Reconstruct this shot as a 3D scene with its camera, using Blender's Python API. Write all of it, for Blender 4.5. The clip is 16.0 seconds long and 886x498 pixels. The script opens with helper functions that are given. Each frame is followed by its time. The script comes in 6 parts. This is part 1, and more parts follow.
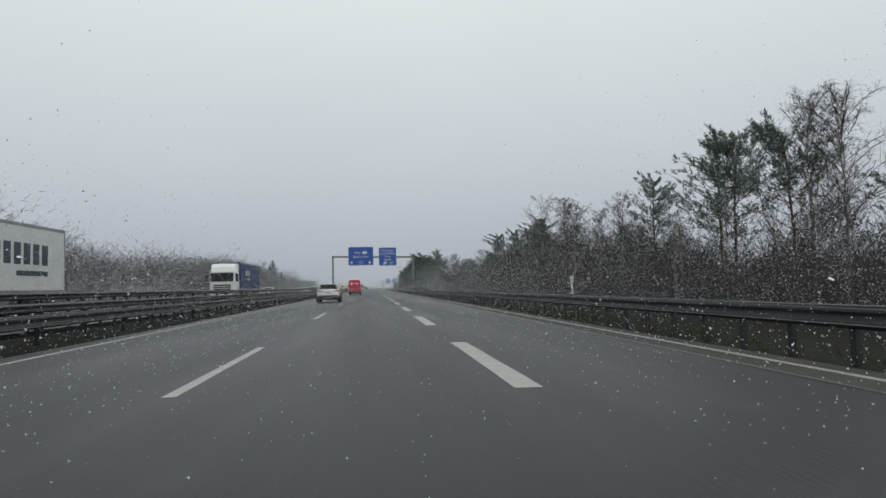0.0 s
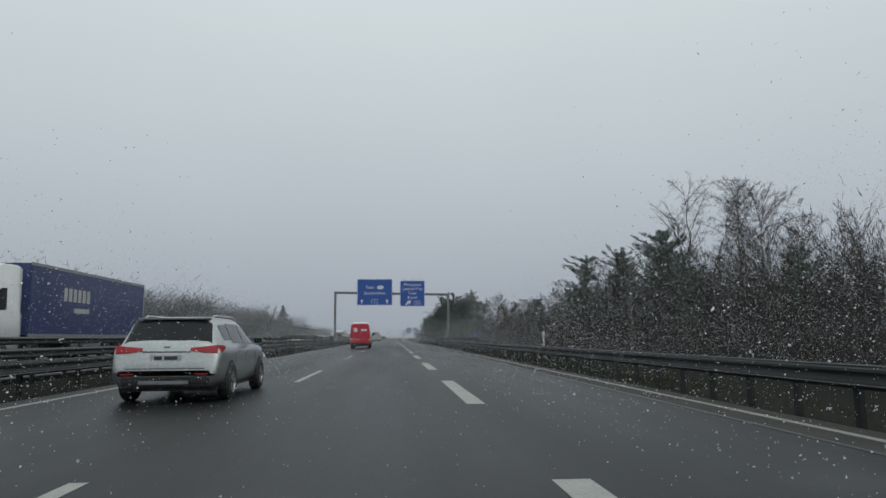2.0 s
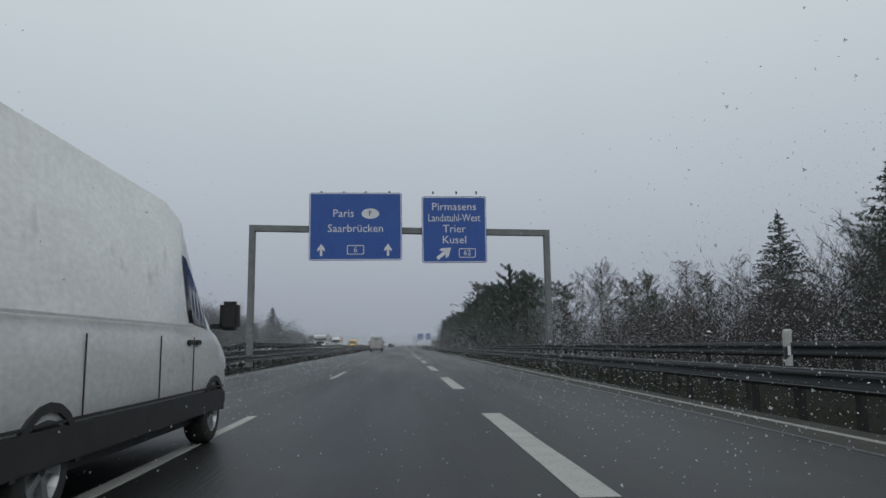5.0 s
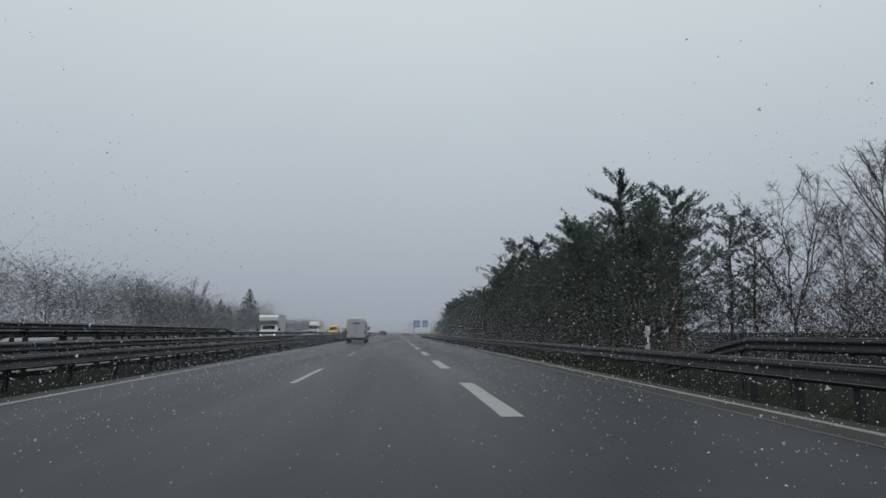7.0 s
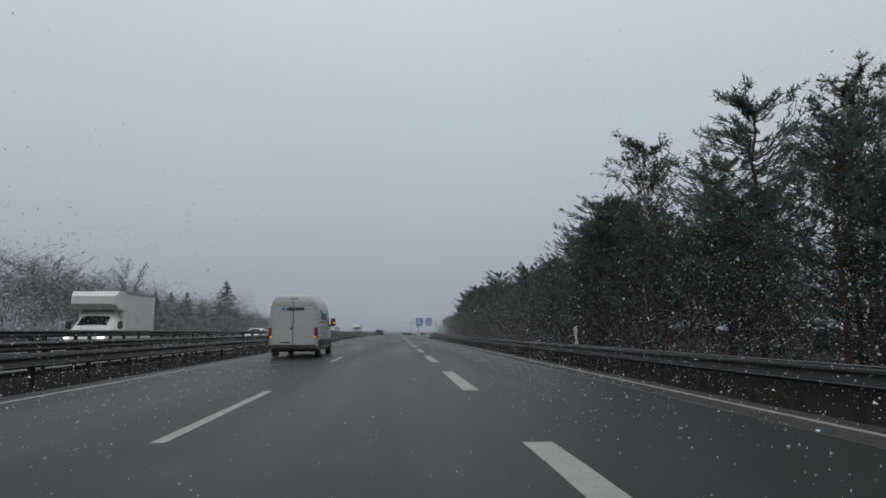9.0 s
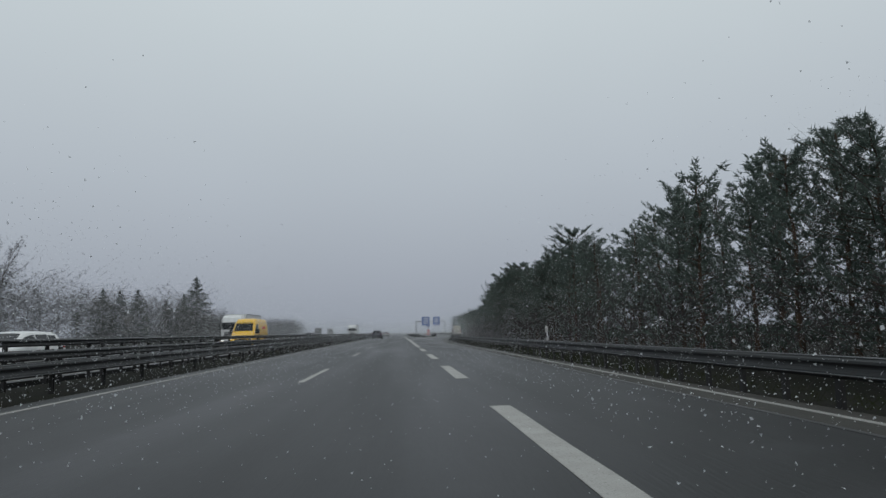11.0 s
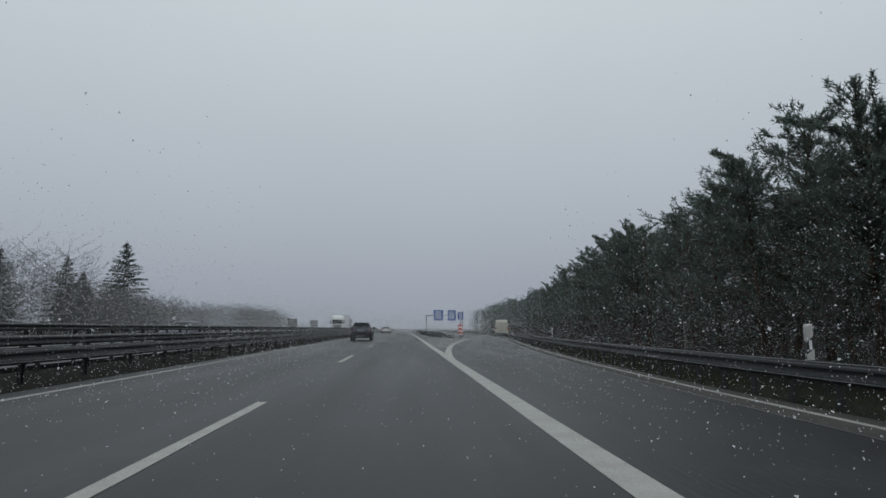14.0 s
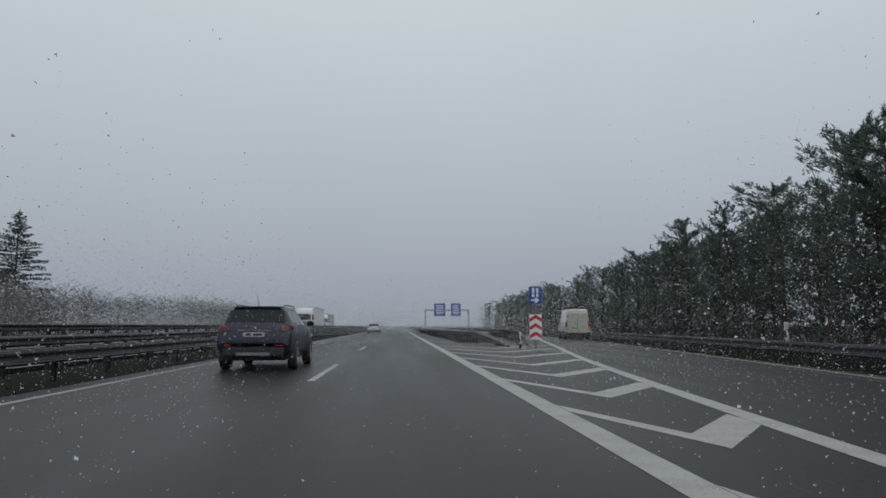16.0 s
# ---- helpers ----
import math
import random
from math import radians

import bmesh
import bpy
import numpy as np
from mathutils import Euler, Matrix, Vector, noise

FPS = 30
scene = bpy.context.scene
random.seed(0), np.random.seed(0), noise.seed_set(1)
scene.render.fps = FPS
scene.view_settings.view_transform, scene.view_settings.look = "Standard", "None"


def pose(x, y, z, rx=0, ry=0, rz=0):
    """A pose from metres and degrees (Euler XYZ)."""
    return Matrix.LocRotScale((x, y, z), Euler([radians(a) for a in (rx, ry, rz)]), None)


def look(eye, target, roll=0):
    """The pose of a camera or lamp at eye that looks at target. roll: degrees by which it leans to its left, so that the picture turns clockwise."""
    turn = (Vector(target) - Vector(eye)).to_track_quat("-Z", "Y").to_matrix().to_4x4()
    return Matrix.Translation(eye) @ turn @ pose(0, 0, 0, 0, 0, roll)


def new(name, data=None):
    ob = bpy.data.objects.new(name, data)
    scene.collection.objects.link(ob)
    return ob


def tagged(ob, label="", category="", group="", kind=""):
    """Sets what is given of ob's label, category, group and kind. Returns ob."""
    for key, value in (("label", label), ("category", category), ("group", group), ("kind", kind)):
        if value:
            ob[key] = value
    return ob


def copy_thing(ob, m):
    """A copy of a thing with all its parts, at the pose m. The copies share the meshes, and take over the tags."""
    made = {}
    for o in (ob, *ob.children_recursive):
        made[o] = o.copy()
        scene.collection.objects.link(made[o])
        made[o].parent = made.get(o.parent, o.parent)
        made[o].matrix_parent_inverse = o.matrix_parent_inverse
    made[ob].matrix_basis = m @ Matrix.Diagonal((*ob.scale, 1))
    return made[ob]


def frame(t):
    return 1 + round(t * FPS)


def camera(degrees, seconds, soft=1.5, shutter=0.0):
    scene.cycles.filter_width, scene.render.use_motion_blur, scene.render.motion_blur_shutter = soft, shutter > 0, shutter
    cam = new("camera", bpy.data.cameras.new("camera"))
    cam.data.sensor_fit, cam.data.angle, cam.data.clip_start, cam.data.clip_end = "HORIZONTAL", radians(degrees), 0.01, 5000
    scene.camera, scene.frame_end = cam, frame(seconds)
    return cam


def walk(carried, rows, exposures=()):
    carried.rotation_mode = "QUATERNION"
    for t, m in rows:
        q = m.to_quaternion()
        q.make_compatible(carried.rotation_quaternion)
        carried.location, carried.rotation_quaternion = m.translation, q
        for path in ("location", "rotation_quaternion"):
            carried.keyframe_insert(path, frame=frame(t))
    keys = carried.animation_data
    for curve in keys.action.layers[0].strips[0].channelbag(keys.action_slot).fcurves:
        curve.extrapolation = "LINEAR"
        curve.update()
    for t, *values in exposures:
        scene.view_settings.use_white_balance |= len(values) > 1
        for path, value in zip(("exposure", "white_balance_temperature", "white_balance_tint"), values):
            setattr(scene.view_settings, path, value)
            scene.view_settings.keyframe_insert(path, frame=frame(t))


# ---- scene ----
cam = camera(65.9, 16.0, soft=1.5)
walk(cam, [
    (0.0, pose(0.07, -3.56, 1.09, 93.11, 1.37, -5.87)),
    (0.5, pose(0.04, 7.15, 1.09, 95.18, 0.92, -5.13)),
    (1.0, pose(-0.02, 18.00, 1.09, 96.15, 0.40, -5.05)),
    (1.5, pose(0.15, 29.48, 1.09, 96.57, -0.01, -4.59)),
    (2.0, pose(0.32, 40.26, 1.09, 97.34, 0.43, -4.22)),
    (2.5, pose(0.37, 51.26, 1.09, 98.46, -0.15, -4.11)),
    (3.0, pose(0.31, 62.16, 1.09, 98.99, 0.00, -4.03)),
    (3.5, pose(0.34, 73.31, 1.09, 98.69, 0.88, -3.57)),
    (4.0, pose(0.32, 84.42, 1.09, 98.30, 0.60, -3.30)),
    (6.5, pose(0.21, 139.68, 1.09, 97.32, 1.01, -3.73)),
    (7.0, pose(0.16, 150.60, 1.09, 96.96, 0.10, -3.95)),
    (7.5, pose(0.13, 161.68, 1.09, 96.94, -0.10, -4.23)),
    (8.0, pose(0.17, 172.72, 1.09, 96.82, 0.21, -4.23)),
    (8.5, pose(0.23, 183.62, 1.09, 97.08, -0.37, -4.05)),
    (9.0, pose(0.29, 194.74, 1.09, 96.88, 0.22, -3.91)),
    (9.5, pose(0.25, 206.15, 1.09, 97.12, 0.58, -3.79)),
    (10.0, pose(0.25, 217.40, 1.09, 97.08, 1.52, -3.61)),
    (12.5, pose(0.24, 272.41, 1.09, 96.52, 0.81, -3.74)),
    (13.0, pose(0.29, 283.43, 1.09, 96.48, 0.14, -3.42)),
    (13.5, pose(0.03, 294.46, 1.09, 96.74, 0.50, -3.74)),
    (14.0, pose(0.01, 305.47, 1.09, 96.67, -0.37, -3.21)),
    (14.5, pose(-0.06, 316.59, 1.09, 96.39, 0.32, -3.24)),
    (15.0, pose(-0.21, 327.70, 1.09, 96.34, 0.30, -3.46)),
    (15.5, pose(-0.21, 338.88, 1.09, 96.35, 0.56, -3.38)),
    (16.0, pose(-0.33, 349.89, 1.09, 96.44, 0.05, -3.75)),
], exposures=[(0.0, 0.26, 6640, 10), (0.5, 0.12, 6620, 9), (1.5, 0.05, 6500, 8), (4.0, -0.14, 6300, 10), (6.5, -0.02, 6340, 10), (9.0, -0.11, 6340, 10), (16.0, -0.12, 6340, 10)])

# ---- sky and light: an even snow cloud, brighter overhead than at the horizon ----
world = bpy.data.worlds.new("sky")
scene.world = world
world.use_nodes = True
wn, wl = world.node_tree.nodes, world.node_tree.links
wn.clear()
sky_tex = wn.new("ShaderNodeTexSky")
sky_tex.sky_type = 'NISHITA'
sky_tex.sun_disc = False
sky_tex.sun_elevation, sky_tex.sun_rotation = radians(42), radians(150)
sky_tex.dust_density, sky_tex.air_density = 8.0, 1.0
grey = wn.new("ShaderNodeHueSaturation")
grey.inputs["Saturation"].default_value = 0.25
grey.inputs["Value"].default_value = 0.1
coord = wn.new("ShaderNodeTexCoord")
sep = wn.new("ShaderNodeSeparateXYZ")
ramp = wn.new("ShaderNodeValToRGB")
ramp.color_ramp.elements[0].position, ramp.color_ramp.elements[0].color = 0.0, (0.350, 0.383, 0.436, 1)
ramp.color_ramp.elements[1].position, ramp.color_ramp.elements[1].color = 1.0, (0.97, 1.04, 1.06, 1)
for pos, col in ((0.07, (0.395, 0.430, 0.485, 1)), (0.22, (0.50, 0.548, 0.592, 1)), (0.42, (0.62, 0.68, 0.70, 1))):
    el = ramp.color_ramp.elements.new(pos)
    el.color = col
cloud = wn.new("ShaderNodeTexNoise")
cloud.inputs["Scale"].default_value, cloud.inputs["Detail"].default_value = 1.6, 3.0
cloud_amt = wn.new("ShaderNodeMapRange")
cloud_amt.inputs["To Min"].default_value, cloud_amt.inputs["To Max"].default_value = 0.93, 1.07
veil = wn.new("ShaderNodeMix")
veil.data_type = 'RGBA'
veil.inputs["Factor"].default_value = 0.92
mul = wn.new("ShaderNodeVectorMath")
mul.operation = 'SCALE'
bg, wout = wn.new("ShaderNodeBackground"), wn.new("ShaderNodeOutputWorld")
wl.new(coord.outputs["Generated"], sep.inputs[0])
wl.new(coord.outputs["Generated"], cloud.inputs["Vector"])
wl.new(sep.outputs["Z"], ramp.inputs["Fac"])
wl.new(sky_tex.outputs["Color"], grey.inputs["Color"])
wl.new(grey.outputs["Color"], veil.inputs["A"])
wl.new(ramp.outputs["Color"], veil.inputs["B"])
wl.new(cloud.outputs["Fac"], cloud_amt.inputs["Value"])
wl.new(veil.outputs["Result"], mul.inputs[0])
wl.new(cloud_amt.outputs["Result"], mul.inputs["Scale"])
wl.new(mul.outputs["Vector"], bg.inputs["Color"])
wl.new(bg.outputs["Background"], wout.inputs["Surface"])

sun = new("sun", bpy.data.lights.new("sun", 'SUN'))
sun.data.energy, sun.data.angle, sun.data.color = 0.5, radians(30), (1.0, 0.97, 0.93)
sun.matrix_basis = look((0, 0, 60), (-25, 45, 0))


# ---- materials ----
def mat(name, base, rough=0.6, metal=0.0, second=None, scale=6.0, stretch=(1, 1, 1), mix=0.5, bump=0.0, fine=60.0,
        vary=0.0, island=0.0, coat=0.0, translucent=0.0, speck=None, space="Object", spec=0.5, wet=None):
    """A surface with a base colour, a second colour in large patches, fine grain, bump and variation from piece to piece."""
    m = bpy.data.materials.new(name)
    m.use_nodes = True
    nt, nodes, links = m.node_tree, m.node_tree.nodes, m.node_tree.links
    b = nodes["Principled BSDF"]
    b.inputs["Roughness"].default_value, b.inputs["Metallic"].default_value = rough, metal
    b.inputs["Coat Weight"].default_value = coat
    b.inputs["Specular IOR Level"].default_value = spec
    tc, mp = nodes.new("ShaderNodeTexCoord"), nodes.new("ShaderNodeMapping")
    mp.inputs["Scale"].default_value = stretch
    links.new(tc.outputs[space], mp.inputs["Vector"])
    big, small = nodes.new("ShaderNodeTexNoise"), nodes.new("ShaderNodeTexNoise")
    big.inputs["Scale"].default_value, big.inputs["Detail"].default_value = scale, 5.0
    small.inputs["Scale"].default_value, small.inputs["Detail"].default_value = fine, 3.0
    links.new(mp.outputs[0], big.inputs["Vector"])
    links.new(mp.outputs[0], small.inputs["Vector"])
    second = second or tuple(c * 0.8 for c in base)
    spread = nodes.new("ShaderNodeMapRange")
    spread.inputs["From Min"].default_value, spread.inputs["From Max"].default_value = 0.5 - 0.3 * mix, 0.5 + 0.3 * mix + 0.05
    links.new(big.outputs["Fac"], spread.inputs["Value"])
    two = nodes.new("ShaderNodeMix")
    two.data_type = 'RGBA'
    two.inputs["A"].default_value, two.inputs["B"].default_value = (*base, 1), (*second, 1)
    links.new(spread.outputs["Result"], two.inputs["Factor"])
    grain = nodes.new("ShaderNodeMapRange")
    grain.inputs["To Min"].default_value, grain.inputs["To Max"].default_value = 0.75, 1.25
    links.new(small.outputs["Fac"], grain.inputs["Value"])
    fac = grain.outputs["Result"]
    if vary or island:
        src = nodes.new("ShaderNodeObjectInfo" if vary else "ShaderNodeNewGeometry").outputs["Random" if vary else "Random Per Island"]
        amount = nodes.new("ShaderNodeMapRange")
        amount.inputs["To Min"].default_value, amount.inputs["To Max"].default_value = 1 - (vary or island), 1 + (vary or island)
        links.new(src, amount.inputs["Value"])
        times_ = nodes.new("ShaderNodeMath")
        times_.operation = 'MULTIPLY'
        links.new(fac, times_.inputs[0])
        links.new(amount.outputs["Result"], times_.inputs[1])
        fac = times_.outputs[0]
    shade = nodes.new("ShaderNodeVectorMath")
    shade.operation = 'SCALE'
    links.new(two.outputs["Result"], shade.inputs[0])
    links.new(fac, shade.inputs["Scale"])
    colour = shade.outputs["Vector"]
    if speck:
        sc, amount, scol = speck
        dots = nodes.new("ShaderNodeTexNoise")
        dots.inputs["Scale"].default_value, dots.inputs["Detail"].default_value = sc, 4.0
        links.new(tc.outputs[space], dots.inputs["Vector"])
        cut = nodes.new("ShaderNodeMapRange")
        cut.inputs["From Min"].default_value, cut.inputs["From Max"].default_value = 0.62 - amount, 0.72 - amount
        links.new(dots.outputs["Fac"], cut.inputs["Value"])
        over = nodes.new("ShaderNodeMix")
        over.data_type = 'RGBA'
        over.inputs["B"].default_value = (*scol, 1)
        links.new(colour, over.inputs["A"])
        links.new(cut.outputs["Result"], over.inputs["Factor"])
        colour = over.outputs["Result"]
    links.new(colour, b.inputs["Base Color"])
    if wet:
        damp = nodes.new("ShaderNodeMapRange")
        damp.inputs["To Min"].default_value, damp.inputs["To Max"].default_value = wet
        links.new(spread.outputs["Result"], damp.inputs["Value"])
        links.new(damp.outputs["Result"], b.inputs["Roughness"])
    if bump:
        bp = nodes.new("ShaderNodeBump")
        bp.inputs["Strength"].default_value, bp.inputs["Distance"].default_value = bump, 0.01
        links.new(small.outputs["Fac"], bp.inputs["Height"])
        links.new(bp.outputs["Normal"], b.inputs["Normal"])
    if translucent:
        tr, ad = nodes.new("ShaderNodeBsdfTranslucent"), nodes.new("ShaderNodeMixShader")
        links.new(colour, tr.inputs["Color"])
        ad.inputs[0].default_value = translucent
        links.new(b.outputs[0], ad.inputs[1])
        links.new(tr.outputs[0], ad.inputs[2])
        links.new(ad.outputs[0], nodes["Material Output"].inputs["Surface"])
    return m


def glow(name, colour, strength):
    m = bpy.data.materials.new(name)
    m.use_nodes = True
    b = m.node_tree.nodes["Principled BSDF"]
    b.inputs["Base Color"].default_value = (*colour, 1)
    b.inputs["Emission Color"].default_value = (*colour, 1)
    b.inputs["Emission Strength"].default_value = strength
    return m


ASPHALT = mat("wet asphalt", (0.016, 0.0172, 0.0175), 0.5, second=(0.0075, 0.0081, 0.0084), scale=0.55, stretch=(1, 0.06, 1), mix=0.7, bump=0.45, fine=30, speck=(0.7, 0.05, (0.018, 0.019, 0.02)), spec=0.165, wet=(0.48, 0.34))
ASPHALT_EDGE = mat("gravelly paved strip", (0.042, 0.041, 0.036), 0.75, second=(0.020, 0.019, 0.016), scale=2.2, stretch=(1, 0.35, 1), mix=0.8, bump=0.9, fine=22, speck=(7.0, -0.01, (0.085, 0.08, 0.068)), spec=0.25)
SEAM = mat("bitumen seam", (0.02, 0.02, 0.021), 0.4, scale=3)
PAINT = mat("road paint", (0.34, 0.34, 0.325), 0.65, second=(0.25, 0.248, 0.23), scale=2.5, mix=0.8, bump=0.6, fine=60, speck=(38.0, 0.02, (0.17, 0.168, 0.155)), spec=0.3)
PAINT_OLD = mat("dirty edge paint", (0.26, 0.255, 0.24), 0.65, second=(0.16, 0.16, 0.15), scale=1.1, mix=0.9, bump=0.4, fine=80, speck=(9.0, 0.03, (0.12, 0.12, 0.11)))
SOIL = mat("verge soil", (0.011, 0.010, 0.0088), 0.9, second=(0.010, 0.012, 0.0068), scale=0.8, mix=0.8, bump=0.8, fine=25, speck=(6.0, -0.03, (0.045, 0.038, 0.03)), spec=0.1)
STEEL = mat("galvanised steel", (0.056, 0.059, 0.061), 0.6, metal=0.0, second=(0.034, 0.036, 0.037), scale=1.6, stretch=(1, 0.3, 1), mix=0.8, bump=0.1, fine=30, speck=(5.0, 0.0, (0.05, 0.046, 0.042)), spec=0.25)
# paler steel for the rail lips: the sky's reflection painted as colour
STEEL_GLINT = mat("steel with painted glint", (0.26, 0.27, 0.275), 0.45, metal=0.3, second=(0.14, 0.145, 0.15), scale=1.2, mix=0.9)
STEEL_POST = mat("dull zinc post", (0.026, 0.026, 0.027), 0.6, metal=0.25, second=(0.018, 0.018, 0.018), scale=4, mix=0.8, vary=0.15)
GANTRY_STEEL = mat("grey gantry steel", (0.20, 0.21, 0.21), 0.6, metal=0.2, second=(0.15, 0.16, 0.16), scale=2, bump=0.05)
SIGN_BLUE = mat("motorway sign blue", (0.028, 0.085, 0.33), 0.45, second=(0.03, 0.10, 0.36), scale=0.8, mix=0.6, fine=8)
SIGN_WHITE = mat("sign white", (0.72, 0.74, 0.76), 0.5, second=(0.62, 0.64, 0.67), scale=3)
SIGN_BACK = mat("sign back", (0.16, 0.16, 0.16), 0.6, metal=0.3, scale=2)
SIGN_RED = mat("sign red", (0.55, 0.03, 0.03), 0.5, second=(0.45, 0.03, 0.03), scale=3)
PLASTIC_WHITE = mat("white plastic", (0.46, 0.46, 0.45), 0.55, second=(0.33, 0.33, 0.32), scale=5)
BLACK = mat("black plastic", (0.018, 0.018, 0.019), 0.55, second=(0.028, 0.028, 0.03), scale=4)
BARK_PINE = mat("pine bark", (0.11, 0.075, 0.055), 0.9, second=(0.07, 0.055, 0.045), scale=5, stretch=(1, 1, 0.3), bump=0.8, fine=30, vary=0.2, spec=0.1)
BARK_BIRCH = mat("pale bark", (0.30, 0.29, 0.27), 0.85, second=(0.10, 0.09, 0.085), scale=7, stretch=(0.6, 0.6, 1.5), mix=0.7, bump=0.6, fine=30, vary=0.2, spec=0.1)
BARK_GREY = mat("grey bark", (0.11, 0.10, 0.09), 0.9, second=(0.075, 0.07, 0.06), scale=5, stretch=(1, 1, 0.3), bump=0.6, fine=30, vary=0.2, spec=0.1)
TWIGS = mat("winter twigs", (0.070, 0.063, 0.063), 0.9, second=(0.088, 0.080, 0.080), scale=0.4, mix=0.8, island=0.15, translucent=0.5, spec=0.05)
NEEDLES = mat("pine needles", (0.096, 0.126, 0.109), 0.6, second=(0.122, 0.150, 0.132), scale=1.2, mix=0.8, island=0.22, translucent=0.6, spec=0.1)
NEEDLES_FIR = mat("spruce needles", (0.072, 0.092, 0.084), 0.65, second=(0.095, 0.115, 0.108), scale=1.2, mix=0.8, island=0.25, translucent=0.2, spec=0.1)
# paler copy of the twigs: distance haze put into the base colour
TWIGS_HAZED = mat("haze-paled twigs", (0.185, 0.187, 0.19), 0.9, second=(0.145, 0.143, 0.144), scale=0.12, mix=0.8, island=0.12, translucent=0.5, spec=0.05)
LEAVES = mat("withered leaves", (0.075, 0.085, 0.060), 0.7, second=(0.10, 0.095, 0.075), scale=1.2, mix=0.8, island=0.25, translucent=0.4, spec=0.1)
GRASS = mat("winter grass", (0.022, 0.032, 0.013), 0.8, second=(0.036, 0.035, 0.02), scale=0.6, mix=0.9, island=0.35, translucent=0.2, spec=0.1)
SNOW = mat("snow flakes", (0.80, 0.82, 0.84), 0.9, second=(0.72, 0.74, 0.77), scale=1, translucent=0.8, spec=0.1)


# ---- building helpers ----
def mesh_of(name, bm, material, smooth=False):
    me = bpy.data.meshes.new(name)
    bm.to_mesh(me)
    bm.free()
    for m in material if isinstance(material, (list, tuple)) else [material]:
        me.materials.append(m)
    if smooth:
        me.polygons.foreach_set("use_smooth", [True] * len(me.polygons))
    return me


def part(name, bm, material, parent=None, label="", smooth=False):
    ob = new(name, mesh_of(name, bm, material, smooth))
    ob.parent = parent
    if label:
        ob["label"] = label
    return ob


def piece(name, me, parent, m):
    ob = new(name, me)
    ob.parent = parent
    ob.matrix_basis = m
    return ob


def thing(name, label, category, group="", at=(0, 0, 0), turn=0.0, kind=""):
    ob = new(name)
    ob.empty_display_size = 0.2
    ob.matrix_basis = pose(*at, 0, 0, turn)
    return tagged(ob, label, category, group, kind)


def box(bm, x0, x1, y0, y1, z0, z1, bevel=0.0):
    vs = [bm.verts.new((x, y, z)) for z in (z0, z1) for y in (y0, y1) for x in (x0, x1)]
    fs = [bm.faces.new([vs[i] for i in q]) for q in ((0, 2, 3, 1), (4, 5, 7, 6), (0, 1, 5, 4), (2, 6, 7, 3), (0, 4, 6, 2), (1, 3, 7, 5))]
    if bevel:
        edges = list({e for f in fs for e in f.edges})
        bmesh.ops.bevel(bm, geom=edges, offset=bevel, segments=2, affect='EDGES')
    return bm


def boxes(*rows, bevel=0.0):
    bm = bmesh.new()
    for r in rows:
        box(bm, *r, bevel=bevel)
    return bm


def tube(bm, p, q, r0, r1, n=6, cap=True):
    p, q = Vector(p), Vector(q)
    d = (q - p).normalized()
    a = d.orthogonal().normalized()
    b = d.cross(a)
    rings = [[bm.verts.new(c + r * (math.cos(2 * math.pi * k / n) * a + math.sin(2 * math.pi * k / n) * b)) for k in range(n)] for c, r in ((p, r0), (q, r1))]
    for k in range(n):
        bm.faces.new((rings[0][k], rings[0][(k + 1) % n], rings[1][(k + 1) % n], rings[1][k]))
    if cap and n > 2:
        bm.faces.new(rings[0][::-1])
        bm.faces.new(rings[1])
    return bm


def loft(bm, rings, cap=True, closed=True):
    vs = [[bm.verts.new(p) for p in ring] for ring in rings]
    n = len(vs[0])
    for a, b in zip(vs, vs[1:]):
        for k in range(n if closed else n - 1):
            j = (k + 1) % n
            bm.faces.new((a[k], a[j], b[j], b[k]))
    if cap:
        bm.faces.new(vs[0][::-1])
        bm.faces.new(vs[-1])
    bmesh.ops.recalc_face_normals(bm, faces=bm.faces)
    return bm


def plate(points, thick, axis=1):
    """A flat plate from outline points (u, v) in the xz plane, thick along y."""
    bm = bmesh.new()
    return loft(bm, [[(u, y, v) for u, v in points] for y in (0, thick)])


def rounded(w, h, r, n=4, cx=0.0, cz=0.0):
    out = []
    for sx, sz, a0 in ((1, 1, 0), (-1, 1, 90), (-1, -1, 180), (1, -1, 270)):
        for k in range(n + 1):
            a = radians(a0 + 90 * k / n)
            out.append((cx + sx * (w / 2 - r) + r * math.cos(a), cz + sz * (h / 2 - r) + r * math.sin(a)))
    return out


def lettering(text, size, material, parent, at, name="lettering", rot=(90, 0, 0), squeeze=1.0):
    cu = bpy.data.curves.new("lettering", 'FONT')
    cu.body, cu.size, cu.align_x, cu.align_y, cu.extrude = text, size, 'CENTER', 'CENTER', 0.004
    cu.resolution_u = 2
    tmp = bpy.data.objects.new("tmp", cu)
    me = bpy.data.meshes.new_from_object(tmp)
    bpy.data.objects.remove(tmp)
    me.materials.clear()
    me.materials.append(material)
    ob = new(name, me)
    ob.parent = parent
    ob.matrix_basis = pose(*at, *rot) @ Matrix.Diagonal((squeeze, 1, 1, 1))
    return ob


# ---- the ground, the two carriageways and their markings ----
X_LEFT, X_BLOCK, X_EDGE_L, X_EDGE_R = -2.06, 1.69, -5.87, 5.32   # dashed line, block line, edge lines


def edge_right(y):
    """Right edge line: straight, then it swings out into the exit."""
    t = min(1.0, max(0.0, (y - 306) / 124))
    return X_EDGE_R + 9.8 * t * t * (3 - 2 * t)


